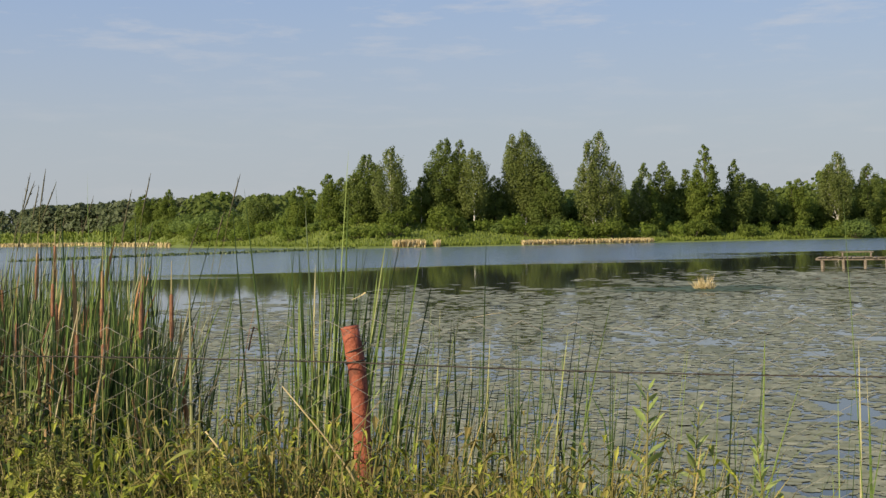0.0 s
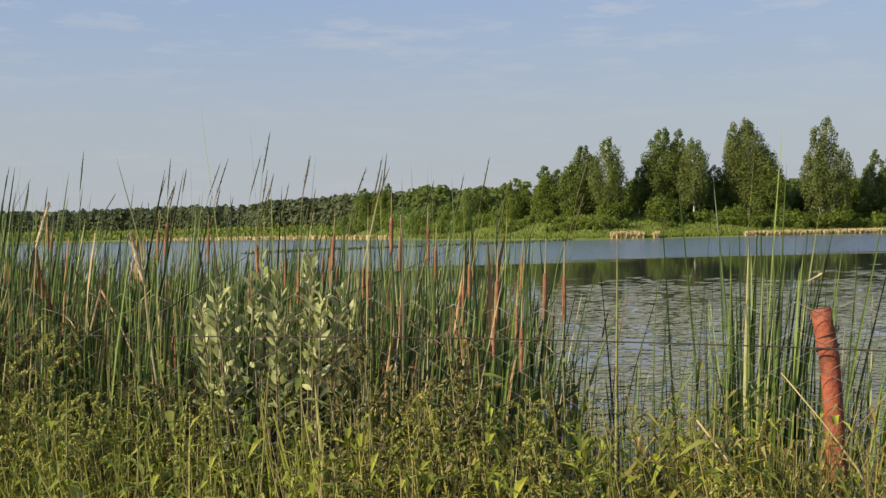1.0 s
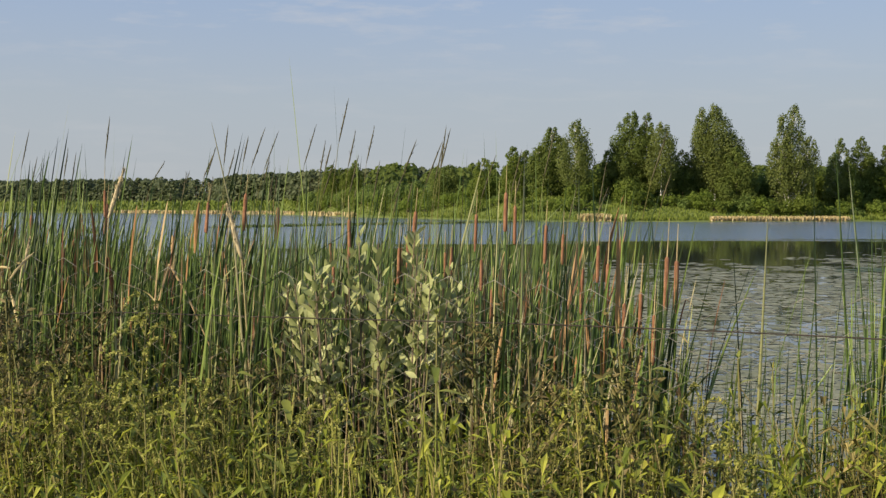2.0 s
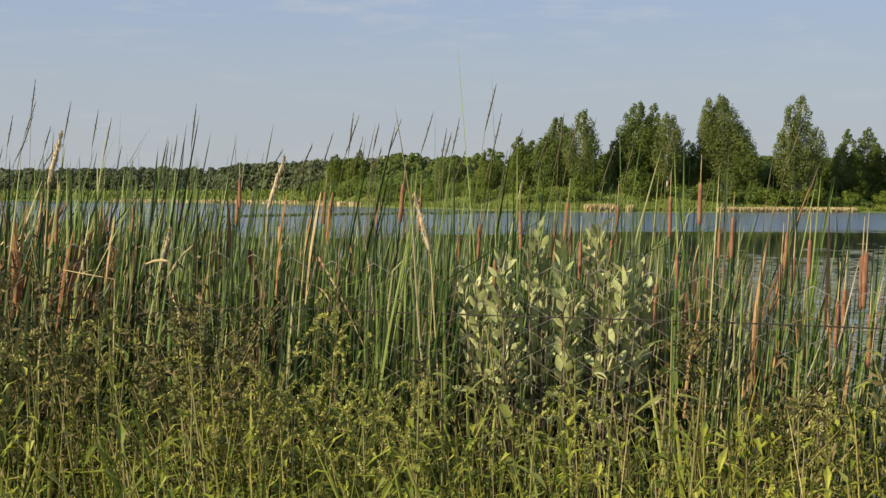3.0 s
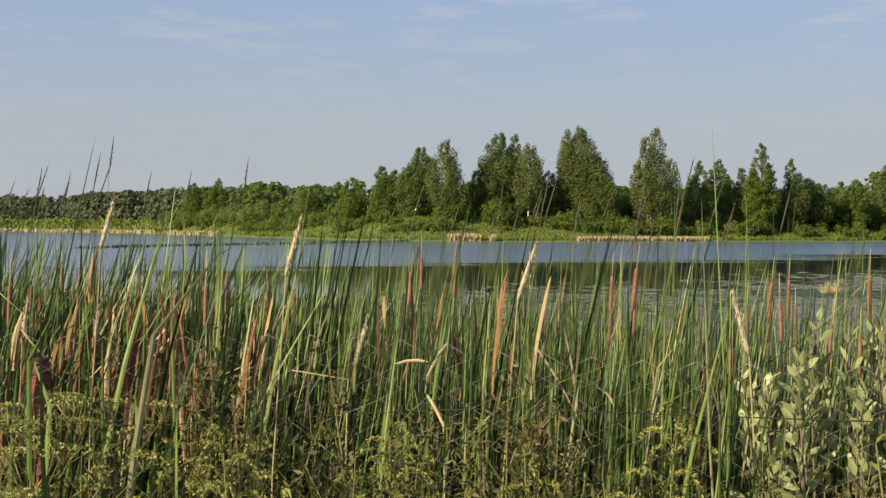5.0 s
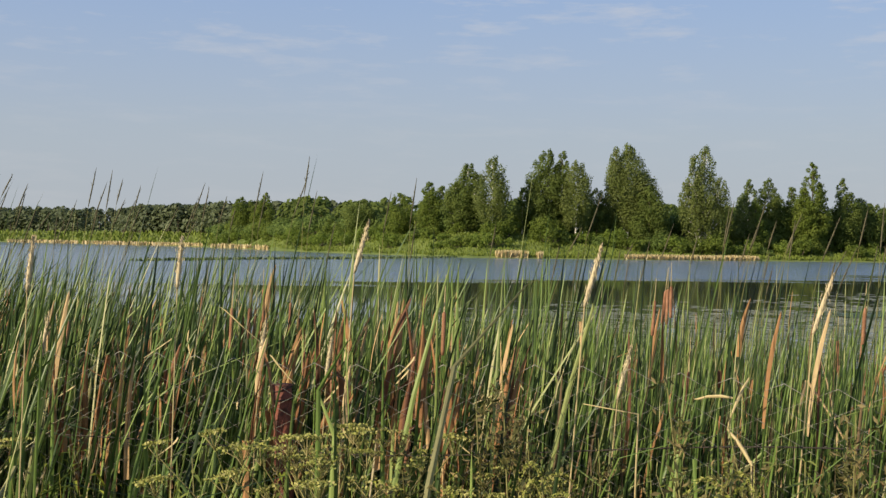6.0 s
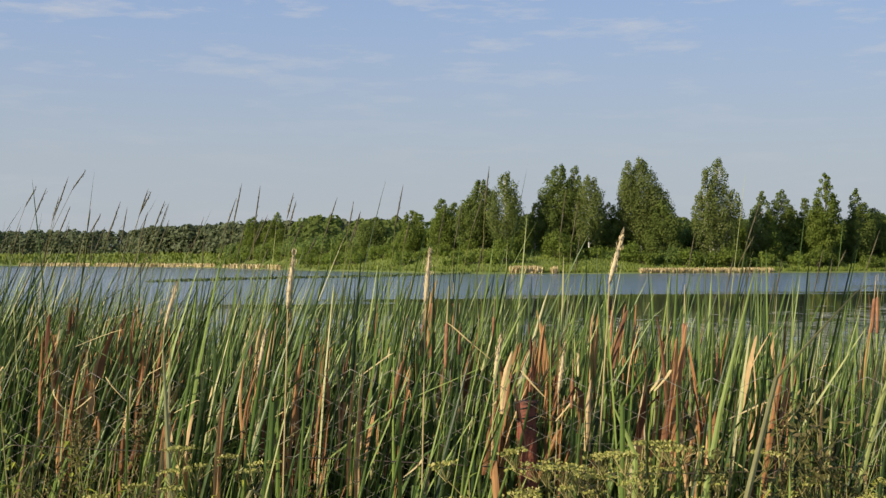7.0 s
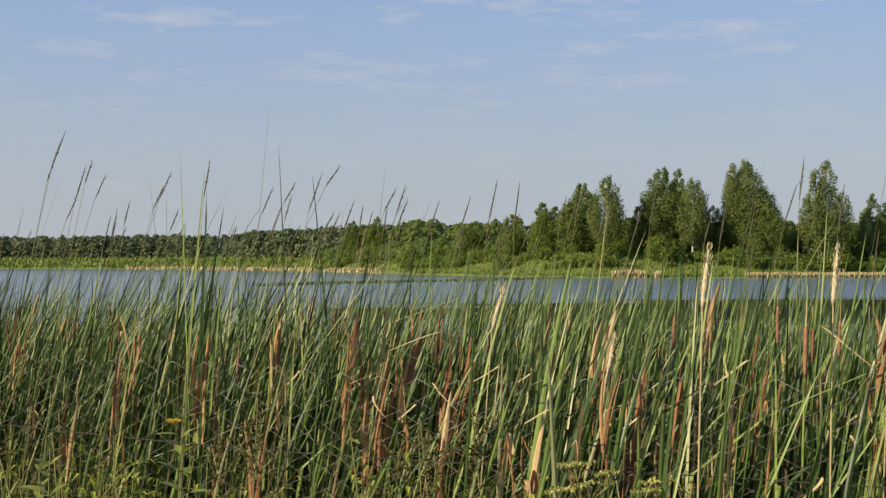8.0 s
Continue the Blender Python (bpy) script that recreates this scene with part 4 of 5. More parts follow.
def clump_by_post():
    """The upright tuft of cattails right behind the first post, and stray ones in the open water."""
    r = np.random.default_rng(37)
    kinds = [cattail(640 + k, False) for k in range(3)]
    rows = ((-0.25, 3.90, 0.90), (-0.15, 3.98, 0.93), (-0.06, 4.0, 0.91), (-0.33, 4.0, 0.88), (-0.12, 4.15, 0.95), (-0.20, 3.95, 0.93), (-0.10, 4.05, 0.98), (-0.02, 3.90, 0.90), (-0.30, 4.2, 0.92), (0.55, 4.1, 0.70), (0.95, 4.4, 0.72), (1.45, 4.7, 0.70), (1.75, 4.2, 0.72), (0.25, 4.4, 0.75), (0.10, 3.85, 0.78), (0.18, 4.05, 0.80), (0.30, 3.92, 0.70), (0.05, 4.2, 0.84), (0.40, 4.15, 0.72), (0.0, 3.8, 0.74), (-0.42, 4.0, 0.72), (-0.5, 4.2, 0.76), (-6.55, 6.0, 1.10), (-6.40, 6.1, 1.14), (-6.2, 6.2, 1.04), (-6.75, 6.3, 1.08), (-5.95, 6.1, 1.0), (-6.05, 6.4, 1.02), (-2.55, 4.75, 0.98), (-1.75, 4.7, 0.97))
    for i, (x, y, s) in reversed(list(enumerate(rows))):
        m = pose(x, y, root(x, y), 0, 0, r.uniform(-60, 60)) @ Matrix.Scale(s, 4)
        if i < 3:
            kinds[i].matrix_basis = m
        else:
            copy_thing(kinds[i % 3], m)
    spiked = [cattail(660 + k, True) for k in range(2)]
    rows = ((-0.92, 4.15, 0.80), (-0.80, 4.3, 0.86), (-1.0, 4.5, 0.88), (-0.72, 4.6, 0.90), (-1.1, 4.2, 0.84), (-0.86, 3.95, 0.74), (-0.98, 4.0, 0.78))
    for i, (x, y, s) in reversed(list(enumerate(rows))):
        m = pose(x, y, root(x, y), 0, 0, r.uniform(-60, 60)) @ Matrix.Scale(s, 4)
        if i < 2:
            spiked[i].matrix_basis = m
        else:
            copy_thing(spiked[i % 2], m)


clump_by_post()


def reed_grass(x, y, top, lean, seed, length=0.165):
    """A tall grass with a pale plume that nods to one side."""
    r = np.random.default_rng(seed)
    z0 = root(x, y)
    t = thing("reed_grass", "tall reed grass with a pale straw plume", "reed grass", "reed grasses by the fence", pose(x - lean, y, z0))
    h = top - z0
    g = Geo()
    tube(g, [(0, 0, 0), (lean * 0.2, 0, h * 0.55), (lean * 0.55, 0, h - length), (lean, 0, h)], [0.0028, 0.0024, 0.0018, 0.0006], 5)
    put("stem", g.mesh("stem", M_STRAW), t)
    n = 260
    u = r.random(n)
    env = 0.0046 * np.sin(np.pi * (0.10 + 0.86 * u)) + 0.001
    c = np.stack([lean * 0.55 + lean * 0.45 * u + r.normal(0, 1, n) * env, r.normal(0, 1, n) * env, h - length + length * u], 1)
    g = Geo()
    us = np.linspace(0, 1, 9)
    tube(g, [(lean * (0.55 + 0.45 * q), 0, h - length + length * q) for q in us], [0.0066 * math.sin(math.pi * (0.08 + 0.90 * q) ** 0.75) * r.uniform(0.94, 1.06) + 0.0008 for q in us], 7)
    plume = put("plume", g.mesh("plume", M_PLUME, True), t, label="pale straw seed plume")
    put("awn_fringe", leaf_cloud("awn_fringe", M_PLUME, c, 0.014, (0.3, 0, 6.0), seed, 0.16), plume)
    return t


PLUMES = ((-3.19, 4.19, 1.772, 0.10), (-2.53, 4.33, 1.70, 0.12), (-4.43, 4.82, 1.775, 0.03), (-3.84, 4.82, 1.835, 0.10), (-4.81, 4.56, 1.77, 0.04), (-2.08, 3.92, 1.585, -0.10), (-3.02, 4.72, 1.46, 0.09), (-5.35, 5.5, 1.66, 0.10), (-4.2, 5.1, 1.50, 0.05), (-3.98, 5.2, 1.46, 0.05), (-5.0, 5.3, 1.50, 0.06))
for i, (x, y, z, a) in enumerate(PLUMES):
    reed_grass(x, y, z, a, 700 + i)


def reed_ear(seed, lean):
    """A thin reed stem that leans over and carries a narrow dark ear."""
    r = np.random.default_rng(seed)
    t = thing("reed_stem", "thin leaning reed stem with a narrow dark ear", "reed", "dark-eared reeds above the cattails")
    h, n = 2.0, r.uniform(0.10, 0.19)
    us = (0, 0.4, 0.75, 1.0)
    pts = [Vector((lean * u ** 2.2, 0, h * u)) for u in us]
    g = Geo()
    tube(g, pts, [0.0022, 0.0018, 0.0013, 0.0010], 5)
    put("stem", g.mesh("stem", M_STEM, True), t)
    way = (pts[3] - pts[2]).normalized()
    way = (way + Vector((r.uniform(0.0, 0.25), 0, 0))).normalized()
    g = Geo()
    tube(g, [pts[3] + way * n * u for u in (-0.02, 0.12, 0.4, 0.7, 0.9, 1.0)], [0.0010, 0.0024, 0.0030, 0.0025, 0.0014, 0.0005], 6)
    for k in range(9):
        p = pts[3] + way * n * r.uniform(0.05, 0.9)
        tube(g, [p, p + way * 0.018 + Vector(r.normal(0, 0.005, 3))], [0.0013, 0.0005], 3, False)
    put("ear", g.mesh("ear", M_EAR, True), t, label="narrow dark brown ear")
    return t


# stretches of the stand: from x, to x, how many ears, lowest and highest tip
EAR_STRETCHES = ((-1.9, -0.9, 12, 1.66, 1.98), (-3.4, -1.9, 30, 1.66, 2.08), (-4.6, -3.4, 9, 1.74, 2.16), (-5.6, -4.6, 11, 1.78, 2.24), (-6.6, -5.6, 28, 1.76, 2.22), (-8.6, -6.6, 36, 1.78, 2.48))


def plant_ears():
    r = np.random.default_rng(46)
    upright = [reed_ear(760 + k, 0.06 + 0.05 * k) for k in range(4)]
    leaning = [reed_ear(770 + k, 0.26 + 0.08 * k) for k in range(3)]
    kept = set()
    for x0, x1, count, low, high in EAR_STRETCHES:
        for i in range(count):
            x, d = r.uniform(x0, x1), r.uniform(0.9, 2.8)
            y = fence_y(x) + d / 0.939
            kind = (leaning if x < -5.4 and r.random() < 0.75 or r.random() < 0.12 else upright)
            one = kind[int(r.integers(0, len(kind)))]
            s = (low + (high - low) * r.beta(1.6, 2.2) - root(x, y)) / 2.15
            m = pose(x, y, root(x, y), 0, r.normal(0, 2), r.normal(0, 24)) @ Matrix.Scale(s, 4)
            if one.name in kept:
                copy_thing(one, m @ Matrix.Scale(1 / one.scale[0], 4))
            else:
                kept.add(one.name)
                one.matrix_basis = m


plant_ears()


def spike_stalk(seed):
    """A bare cattail stalk with its velvety orange-brown spike, two leaves at its side."""
    r = np.random.default_rng(seed)
    t = thing("cattail_stalk", "cattail stalk with an orange-brown velvety seed spike", "cattail", "cattail stalks with spikes")
    h, n, rr, ln = 2.0, r.uniform(0.13, 0.20), r.uniform(0.0062, 0.0090), r.uniform(-0.03, 0.09)
    s = h - n - 0.10
    g = Geo()
    tube(g, [(0, 0, 0), (ln * 0.3, 0, s * 0.5), (ln, 0, s)], [0.006, 0.005, 0.0035], 6)
    put("stalk", g.mesh("stalk", M_CATTAIL_ONE, True), t)
    g = Geo()
    us = (0, 0.04, 0.2, 0.5, 0.8, 0.96, 1.0)
    tube(g, [(ln + 0.006 * u, 0, s + n * u) for u in us], [rr * q * r.uniform(0.94, 1.06) for q in (0.45, 0.9, 1.04, 1.0, 1.05, 0.9, 0.4)], 10)
    put("spike", g.mesh("spike", M_SPIKE, True), t, label="orange-brown velvety seed spike")
    g = Geo()
    tube(g, [(ln + 0.006, 0, s + n), (ln + 0.010, 0, h)], [0.0026, 0.0008], 5)
    put("spike_tip", g.mesh("spike_tip", M_STRAW, True), t)
    for k in range(2):
        g = Geo()
        a = r.uniform(0, 6.28)
        blade(g, (0.01, 0, 0.1), (0.16 * math.cos(a) + 0.06, 0.10 * math.sin(a), r.uniform(1.5, 1.95)), 0.012, 0.03, a, 8, 0.35)
        put("leaf", g.mesh("leaf", M_CATTAIL_ONE), t)
    return t


# stretches of the stand: from x, to x, how many stalks, lowest and highest tip
STALK_STRETCHES = ((-1.25, -0.9, 6, 1.30, 1.58), (-2.2, -1.15, 17, 1.42, 1.74), (-3.4, -2.2, 7, 1.40, 1.72), (-5.4, -3.4, 20, 1.34, 1.66), (-7.6, -5.4, 12, 1.34, 1.62))


def plant_stalks():
    r = np.random.default_rng(49)
    kinds = [spike_stalk(780 + k) for k in range(6)]
    i = 0
    for x0, x1, count, low, high in STALK_STRETCHES:
        for j in range(count):
            x, d = r.uniform(x0, x1), r.uniform(0.15, 1.7)
            y = fence_y(x) + d / 0.939
            s = (r.uniform(low, high) - root(x, y)) / 2.0
            m = pose(x, y, root(x, y), r.normal(0, 2), r.normal(0, 2), r.normal(0, 40)) @ Matrix.Scale(s, 4)
            if i < 6:
                first = kinds[i]
                first.matrix_basis = m
            else:
                one = kinds[i % 6]
                copy_thing(one, m @ Matrix.Scale(1 / one.scale[0], 4))
            i += 1


plant_stalks()


def broken_leaf(x, y, z, ax, az, size, seed):
    """A bleached leaf, snapped and hanging in the stand."""
    g = Geo()
    blade(g, (0, 0, 0), (ax * size, 0.02, az * size), 0.016, -0.02, 1.57, 6, 0.6, 0.25 * size)
    t = tagged(new("bleached_leaf", g.mesh("bleached_leaf", M_STRAW)), "bleached straw-coloured leaf snapped over in the cattails", "leaf", "bleached leaves")
    t.matrix_basis = pose(x, y, z)
    return t


for i, (x, y, z, ax, az, s) in enumerate(((0.36, 3.62, 1.35, 1, 0.25, 0.12), (-0.01, 3.64, 1.41, 0.6, 0.6, 0.06), (-2.452, 4.08, 1.335, 1, -0.45, 0.105), (-0.85, 3.95, 1.22, 1, -0.1, 0.12), (-5.75, 5.62, 1.42, 1, 0.55, 0.2), (-3.75, 5.0, 1.30, 0.5, 1, 0.12), (-3.5, 4.9, 1.25, 1, 0.6, 0.14))):
    broken_leaf(x, y, z, ax, az, s, i)


def snapped_reed():
    """A bleached reed that stands before the fence, its top broken into dangling strips."""
    x, y = -2.80, 4.12
    t = thing("snapped_reed", "bleached straw reed with its top snapped into strips", "reed", m=pose(x, y, float(land(x, y))))
    z0 = float(land(x, y))

    def at(p):
        return Vector((p[0] - x, p[1] - y, p[2] - z0))

    g = Geo()
    tube(g, [(0, 0, -0.03), (0.004, 0, 0.6), at((-2.805, 4.121, 1.219))], [0.0032, 0.0026, 0.0020], 6)
    put("stalk", g.mesh("stalk", M_STRAW, True), t)
    for a, b, w in (((-2.803, 4.118, 1.205), (-2.853, 4.181, 1.292), 0.017), ((-2.853, 4.181, 1.288), (-2.846, 4.155, 1.342), 0.008), ((-2.848, 4.155, 1.336), (-2.790, 4.212, 1.425), 0.014), ((-2.846, 4.160, 1.376), (-2.938, 4.203, 1.366), 0.014)):
        g = Geo()
        p, q = at(a), at(b)
        sag = Vector((0, 0, 0.006))
        tube(g, [p, p.lerp(q, 0.3) + sag, p.lerp(q, 0.65) + sag, p.lerp(q, 0.9), q], [w * 0.20, w * 0.31, w * 0.28, w * 0.20, w * 0.07], 6)
        put("leaf_strip", g.mesh("leaf_strip", M_STRAW), t)
    return t


snapped_reed()
r = np.random.default_rng(45)
for i in range(26):
    x = r.uniform(-6.4, -3.4)
    broken_leaf(x, fence_y(x) + r.uniform(-0.2, 0.7), r.uniform(1.05, 1.42), r.normal(0.1, 0.6), r.uniform(0.3, 1.0), r.uniform(0.10, 0.22), 20 + i)

# ---------------------------------------------------------------- the sallow sapling at the fence


def sallow(x, y):
    r = np.random.default_rng(41)
    t = thing("sallow_shrub", "young sallow shrub with broad pale grey-green leaves", "shrub", m=pose(x, y, float(land(x, y))))
    meshes = [leaf_mesh("leaf", M_SALLOW, 0.060, 0.025, 0.08), leaf_mesh("leaf", M_SALLOW, 0.050, 0.022, 0.03), leaf_mesh("leaf", M_SALLOW, 0.068, 0.027, 0.14)]
    # shoots rise in a handful of tufts
    shoots = ((-0.27, 0.02, 1.25), (-0.17, -0.06, 1.33), (-0.07, 0.05, 1.40), (0.03, -0.05, 1.30), (0.12, 0.06, 1.46), (0.15, -0.05, 1.35), (0.24, 0.0, 1.30))
    for k in range(28):
        sx, sy, top = shoots[k % 7]
        e = Vector((0.95 * sx + r.normal(0, 0.034), sy + r.normal(0, 0.030), top + 0.07 - r.uniform(0, 0.14)))
        h = e.z
        foot, mid = Vector((e.x * 0.15, e.y * 0.15, -0.05)), Vector((e.x * 0.75, e.y * 0.75, h * 0.52))
        g = Geo()
        tube(g, [foot, mid, e], [0.006, 0.0045, 0.0018], 6)
        b = put("branch", g.mesh("branch", M_BARK, True), t)
        n = int(r.uniform(26, 32))
        for j in range(n):
            u = 0.12 + 0.88 * (j / n) ** 0.80
            p = mid.lerp(e, u)
            turn = j * 137.5 + r.uniform(-25, 25)
            q = r.uniform(0.004, 0.05) * (1.1 - u)
            tilt = -r.uniform(42, 80) if u > 0.5 else -r.uniform(8, 60)
            s = r.uniform(0.68, 1.04) * (0.8 if u > 0.93 else 0.75 if u < 0.4 else 1.0)
            put("leaf", meshes[r.integers(0, 3)], b, pose(p.x + q * math.cos(radians(turn)), p.y + q * math.sin(radians(turn)), p.z, r.uniform(-85, 85), tilt, turn) @ Matrix.Scale(s, 4))
    return t


sallow(-1.665, 4.18)

# ---------------------------------------------------------------- weeds of the bank


def leafy_weed(seed, h, leaf_len, leaf_w, pairs, name, label, mesh_mat, droop, top_spike=0.0):
    """An upright herb with leaves in crossed pairs."""
    r = np.random.default_rng(seed)
    t = thing(name, label, "weed", "weeds on the bank")
    g = Geo()
    bx, by = r.normal(0, 0.05, 2)
    tube(g, [(0, 0, -0.05), (bx * 0.4, by * 0.4, h * 0.5), (bx, by, h)], [0.0042, 0.0034, 0.0015], 6)
    put("stem", g.mesh("stem", M_STEM, True), t)
    ms = [leaf_mesh("leaf", mesh_mat, leaf_len * s, leaf_w * s, droop * q, True) for s, q in ((1.0, 1.0), (0.82, 0.6), (1.15, 1.3))]
    for k in range(pairs):
        u = 0.48 + 0.52 * k / (pairs - 1)
        p = Vector((bx * u * u, by * u * u, h * u))
        s = 1.0 if u < 0.8 else 1.0 - 2.6 * (u - 0.8)
        for q in (0, 180):
            put("leaf", ms[r.integers(0, 3)], t, pose(p.x, p.y, p.z, r.uniform(-20, 20), -r.uniform(0, 32) - 35 * max(0, u - 0.75) * 4, k * 90 + q + r.uniform(-20, 20)) @ Matrix.Scale(s * r.uniform(0.85, 1.15), 4))
    return t


def scatter(kinds, spots, scale, seed):
    """Sets out copies of the given plants."""
    r = np.random.default_rng(seed)
    for i, (x, y) in reversed(list(enumerate(spots))):
        s = scale(x, y, r)
        m = pose(x, y, float(land(x, y)), r.normal(0, 5), r.normal(0, 5) + 2, r.uniform(0, 360)) @ Matrix.Scale(s, 4)
        if i < len(kinds):
            kinds[i].matrix_basis = m
        else:
            copy_thing(kinds[int(r.integers(0, len(kinds)))], m)


def bank_spots(count, x0, x1, d0, d1, seed, keep=None):
    r = np.random.default_rng(seed)
    out = []
    while len(out) < count:
        x, d = r.uniform(x0, x1), r.uniform(d0, d1)
        if abs(x + 1.66) < 0.24 and d > -0.32:
            continue
        if keep is None or r.random() < keep(x, d):
            out.append((x, fence_y(x) + d / 0.939))
    return out


def weed_height(x):
    """How tall the weeds stand along the bank."""
    return float(np.interp(x, (-8, -5.0, -4.0, -3.2, -2.4, -1.4, -0.5, 0.1, 0.6, 1.6), (0.98, 0.95, 0.92, 1.0, 1.06, 1.12, 1.11, 1.05, 0.99, 0.88)))


goldens = [leafy_weed(800 + k, 1.0, 0.052, 0.0095, 11, "willowherb", "yellow-green willowherb with narrow leaves on the bank", M_WEED_ONE, 0.25) for k in range(4)]
nettles = [leafy_weed(820 + k, 1.0, 0.056, 0.020, 11, "nettle", "light green nettle with drooping toothed leaves", M_NETTLE, 0.75) for k in range(3)]
scatter(goldens, bank_spots(58, -7.5, 1.2, -1.0, -0.05, 51, lambda x, d: (0.3 if d > -0.6 else 0.5) if x < -2.1 else 1.0 if x < -0.2 else 0.12), lambda x, y, r: weed_height(x) * r.uniform(0.80, 1.10), 52)
scatter(nettles, bank_spots(26, -3.0, -0.4, -0.9, -0.2, 53) + bank_spots(10, -7.5, -3.6, -1.2, -0.3, 54), lambda x, y, r: weed_height(x) * r.uniform(0.85, 1.15), 55)


def mugwort(seed):
    """A bushy, half-dried herb: branched stems set with small brownish leaves and buds."""
    r = np.random.default_rng(seed)
    t = thing("mugwort", "bushy brownish mugwort going to seed", "weed", "mugwort on the bank")
    g, cs = Geo(), []
    tube(g, [(0, 0, -0.05), (0.01, 0, 0.6), (0.02, 0.01, 1.2)], [0.0045, 0.0035, 0.0012], 6)
    put("stem", g.mesh("stem", M_STEM, True), t)
    g = Geo()
    for k in range(16):
        z, a = r.uniform(0.35, 1.1), r.uniform(0, 6.28)
        q = (1.25 - z) * 0.32
        e = (q * math.cos(a), q * math.sin(a), z + q * 1.3)
        tube(g, [(0.01, 0, z), e], [0.002, 0.0008], 4, False)
        u = r.random(22)[:, None]
        cs.append(np.array([0.01, 0, z]) * (1 - u) + np.array(e) * u + r.normal(0, 0.013, (22, 3)))
    tagged(put("twig_frame", g.mesh("twig_frame", M_STEM), t), kind="stuff")
    cs.append(np.stack([r.normal(0.02, 0.02, 60), r.normal(0, 0.02, 60), r.uniform(0.5, 1.22, 60)], 1))
    put("foliage", leaf_cloud("foliage", M_MUGWORT, np.concatenate(cs), 0.024, None, seed, 0.34), t)
    return t


mugs = [mugwort(840 + k) for k in range(3)]
scatter(mugs, bank_spots(21, -3.6, -1.9, -0.75, -0.05, 56) + bank_spots(4, -3.5, -3.2, -0.5, -0.05, 57) + bank_spots(14, -1.5, -0.3, -0.5, -0.05, 58) + bank_spots(16, -8, -5.2, -0.6, -0.1, 59), lambda x, y, r: 0.98 * r.uniform(0.78, 1.12), 60)


def umbel(seed):
    """A wild parsnip gone over, with flat yellow-green heads on bare rays."""
    r = np.random.default_rng(seed)
    t = thing("wild_parsnip", "wild parsnip with flat yellow-green flower heads", "umbel plant", "umbel plants by the fence")
    g = Geo()
    tube(g, [(0, 0, -0.05), (0.01, 0, 0.5), (0.0, 0.02, 0.95)], [0.005, 0.004, 0.0025], 6)
    put("stem", g.mesh("stem", M_STEM, True), t)
    g = Geo()
    heads = [(0.0, 0.02, 1.08, 0.075)]
    for k in range(11):
        z, a = r.uniform(0.55, 0.92), r.uniform(0, 6.28)
        q, up = r.uniform(0.10, 0.26), r.uniform(0.10, 0.28)
        e = (q * math.cos(a), q * math.sin(a), z + up)
        tube(g, [(0.008, 0.01, z), (e[0] * 0.6, e[1] * 0.6, z + up * 0.45), e], [0.003, 0.0022, 0.0015], 5, False)
        heads.append((*e, r.uniform(0.028, 0.055)))
    tagged(put("side_stem_frame", g.mesh("side_stem_frame", M_STEM, True), t), kind="stuff")
    for hx, hy, hz, hr in heads:
        g, cs = Geo(), []
        for j in range(11):
            a, q = j * 2.4, hr * math.sqrt((j + 0.5) / 11)
            e = (hx + q * math.cos(a), hy + q * math.sin(a), hz + 0.045 - 0.15 * q)
            tube(g, [(hx, hy, hz - 0.01), e], [0.0011, 0.0007], 3, False)
            cs.append(np.array(e) + r.normal(0, 1, (9, 3)) * np.array([0.008, 0.008, 0.003]))
        head = put("flower_head", leaf_cloud("flower_head", M_UMBEL, np.concatenate(cs), 0.0095, (0, 0, 0), int(r.integers(0, 9999)), 0.8), t)
        tagged(head, kind="stuff")
        put("ray_frame", g.mesh("ray_frame", M_STEM), head)
    return t


umbels = [umbel(860 + k) for k in range(3)]
scatter(umbels, ((-3.97, 4.30), (-3.88, 4.20), (-3.92, 4.40), (-3.84, 4.12), (-3.95, 4.10), (-3.80, 4.32), (-3.56, 4.30), (-3.44, 4.40), (-4.86, 4.46), (-4.98, 4.52), (-5.10, 4.40)), lambda x, y, r: r.uniform(0.88, 1.0) if -4.5 < x < -3.74 else r.uniform(0.80, 0.90), 61)


def grass_fill(name, mat, count, x0, x1, d0, d1, lo, hi, width, seed, label, spread=0.25, keep=None):
    r = np.random.default_rng(seed)
    g = Geo()
    for x, y in bank_spots(count, x0, x1, d0, d1, seed, keep):
        z = float(land(x, y))
        h = r.uniform(lo, hi) * weed_height(x)
        a, q = r.uniform(0, 6.28), r.uniform(0.02, spread) * h
        blade(g, (x, y, z - 0.02), (x + q * math.cos(a), y + q * math.sin(a), z + h), width * r.uniform(0.6, 1.3), 0.02, r.uniform(0, 3.14), 5, 0.3, h * r.choice([0, 0, 0.1, 0.3]))
    tagged(new(name, g.mesh(name, mat)), label, "grass", kind="stuff")


def hummock(x, d):
    return 1.0 if -0.25 < x < 0.75 else 0.0


right = lambda x, d: 0.30 if x < -3.5 else 0.20 if x < -2.6 else 1.0 if x < -0.3 else 0.50 if x < 0.5 else 0.22
grass_fill("bank_grass", M_GRASS, 2000, -8.0, 2.2, -1.4, 0.15, 0.45, 1.05, 0.007, 71, "tangled green and straw grass on the bank", keep=right)
grass_fill("dry_grass", M_STRAW, 300, -8.0, 2.2, -1.3, 0.2, 0.6, 1.1, 0.0038, 72, "dry straw stalks among the bank's weeds", 0.3, keep=right)


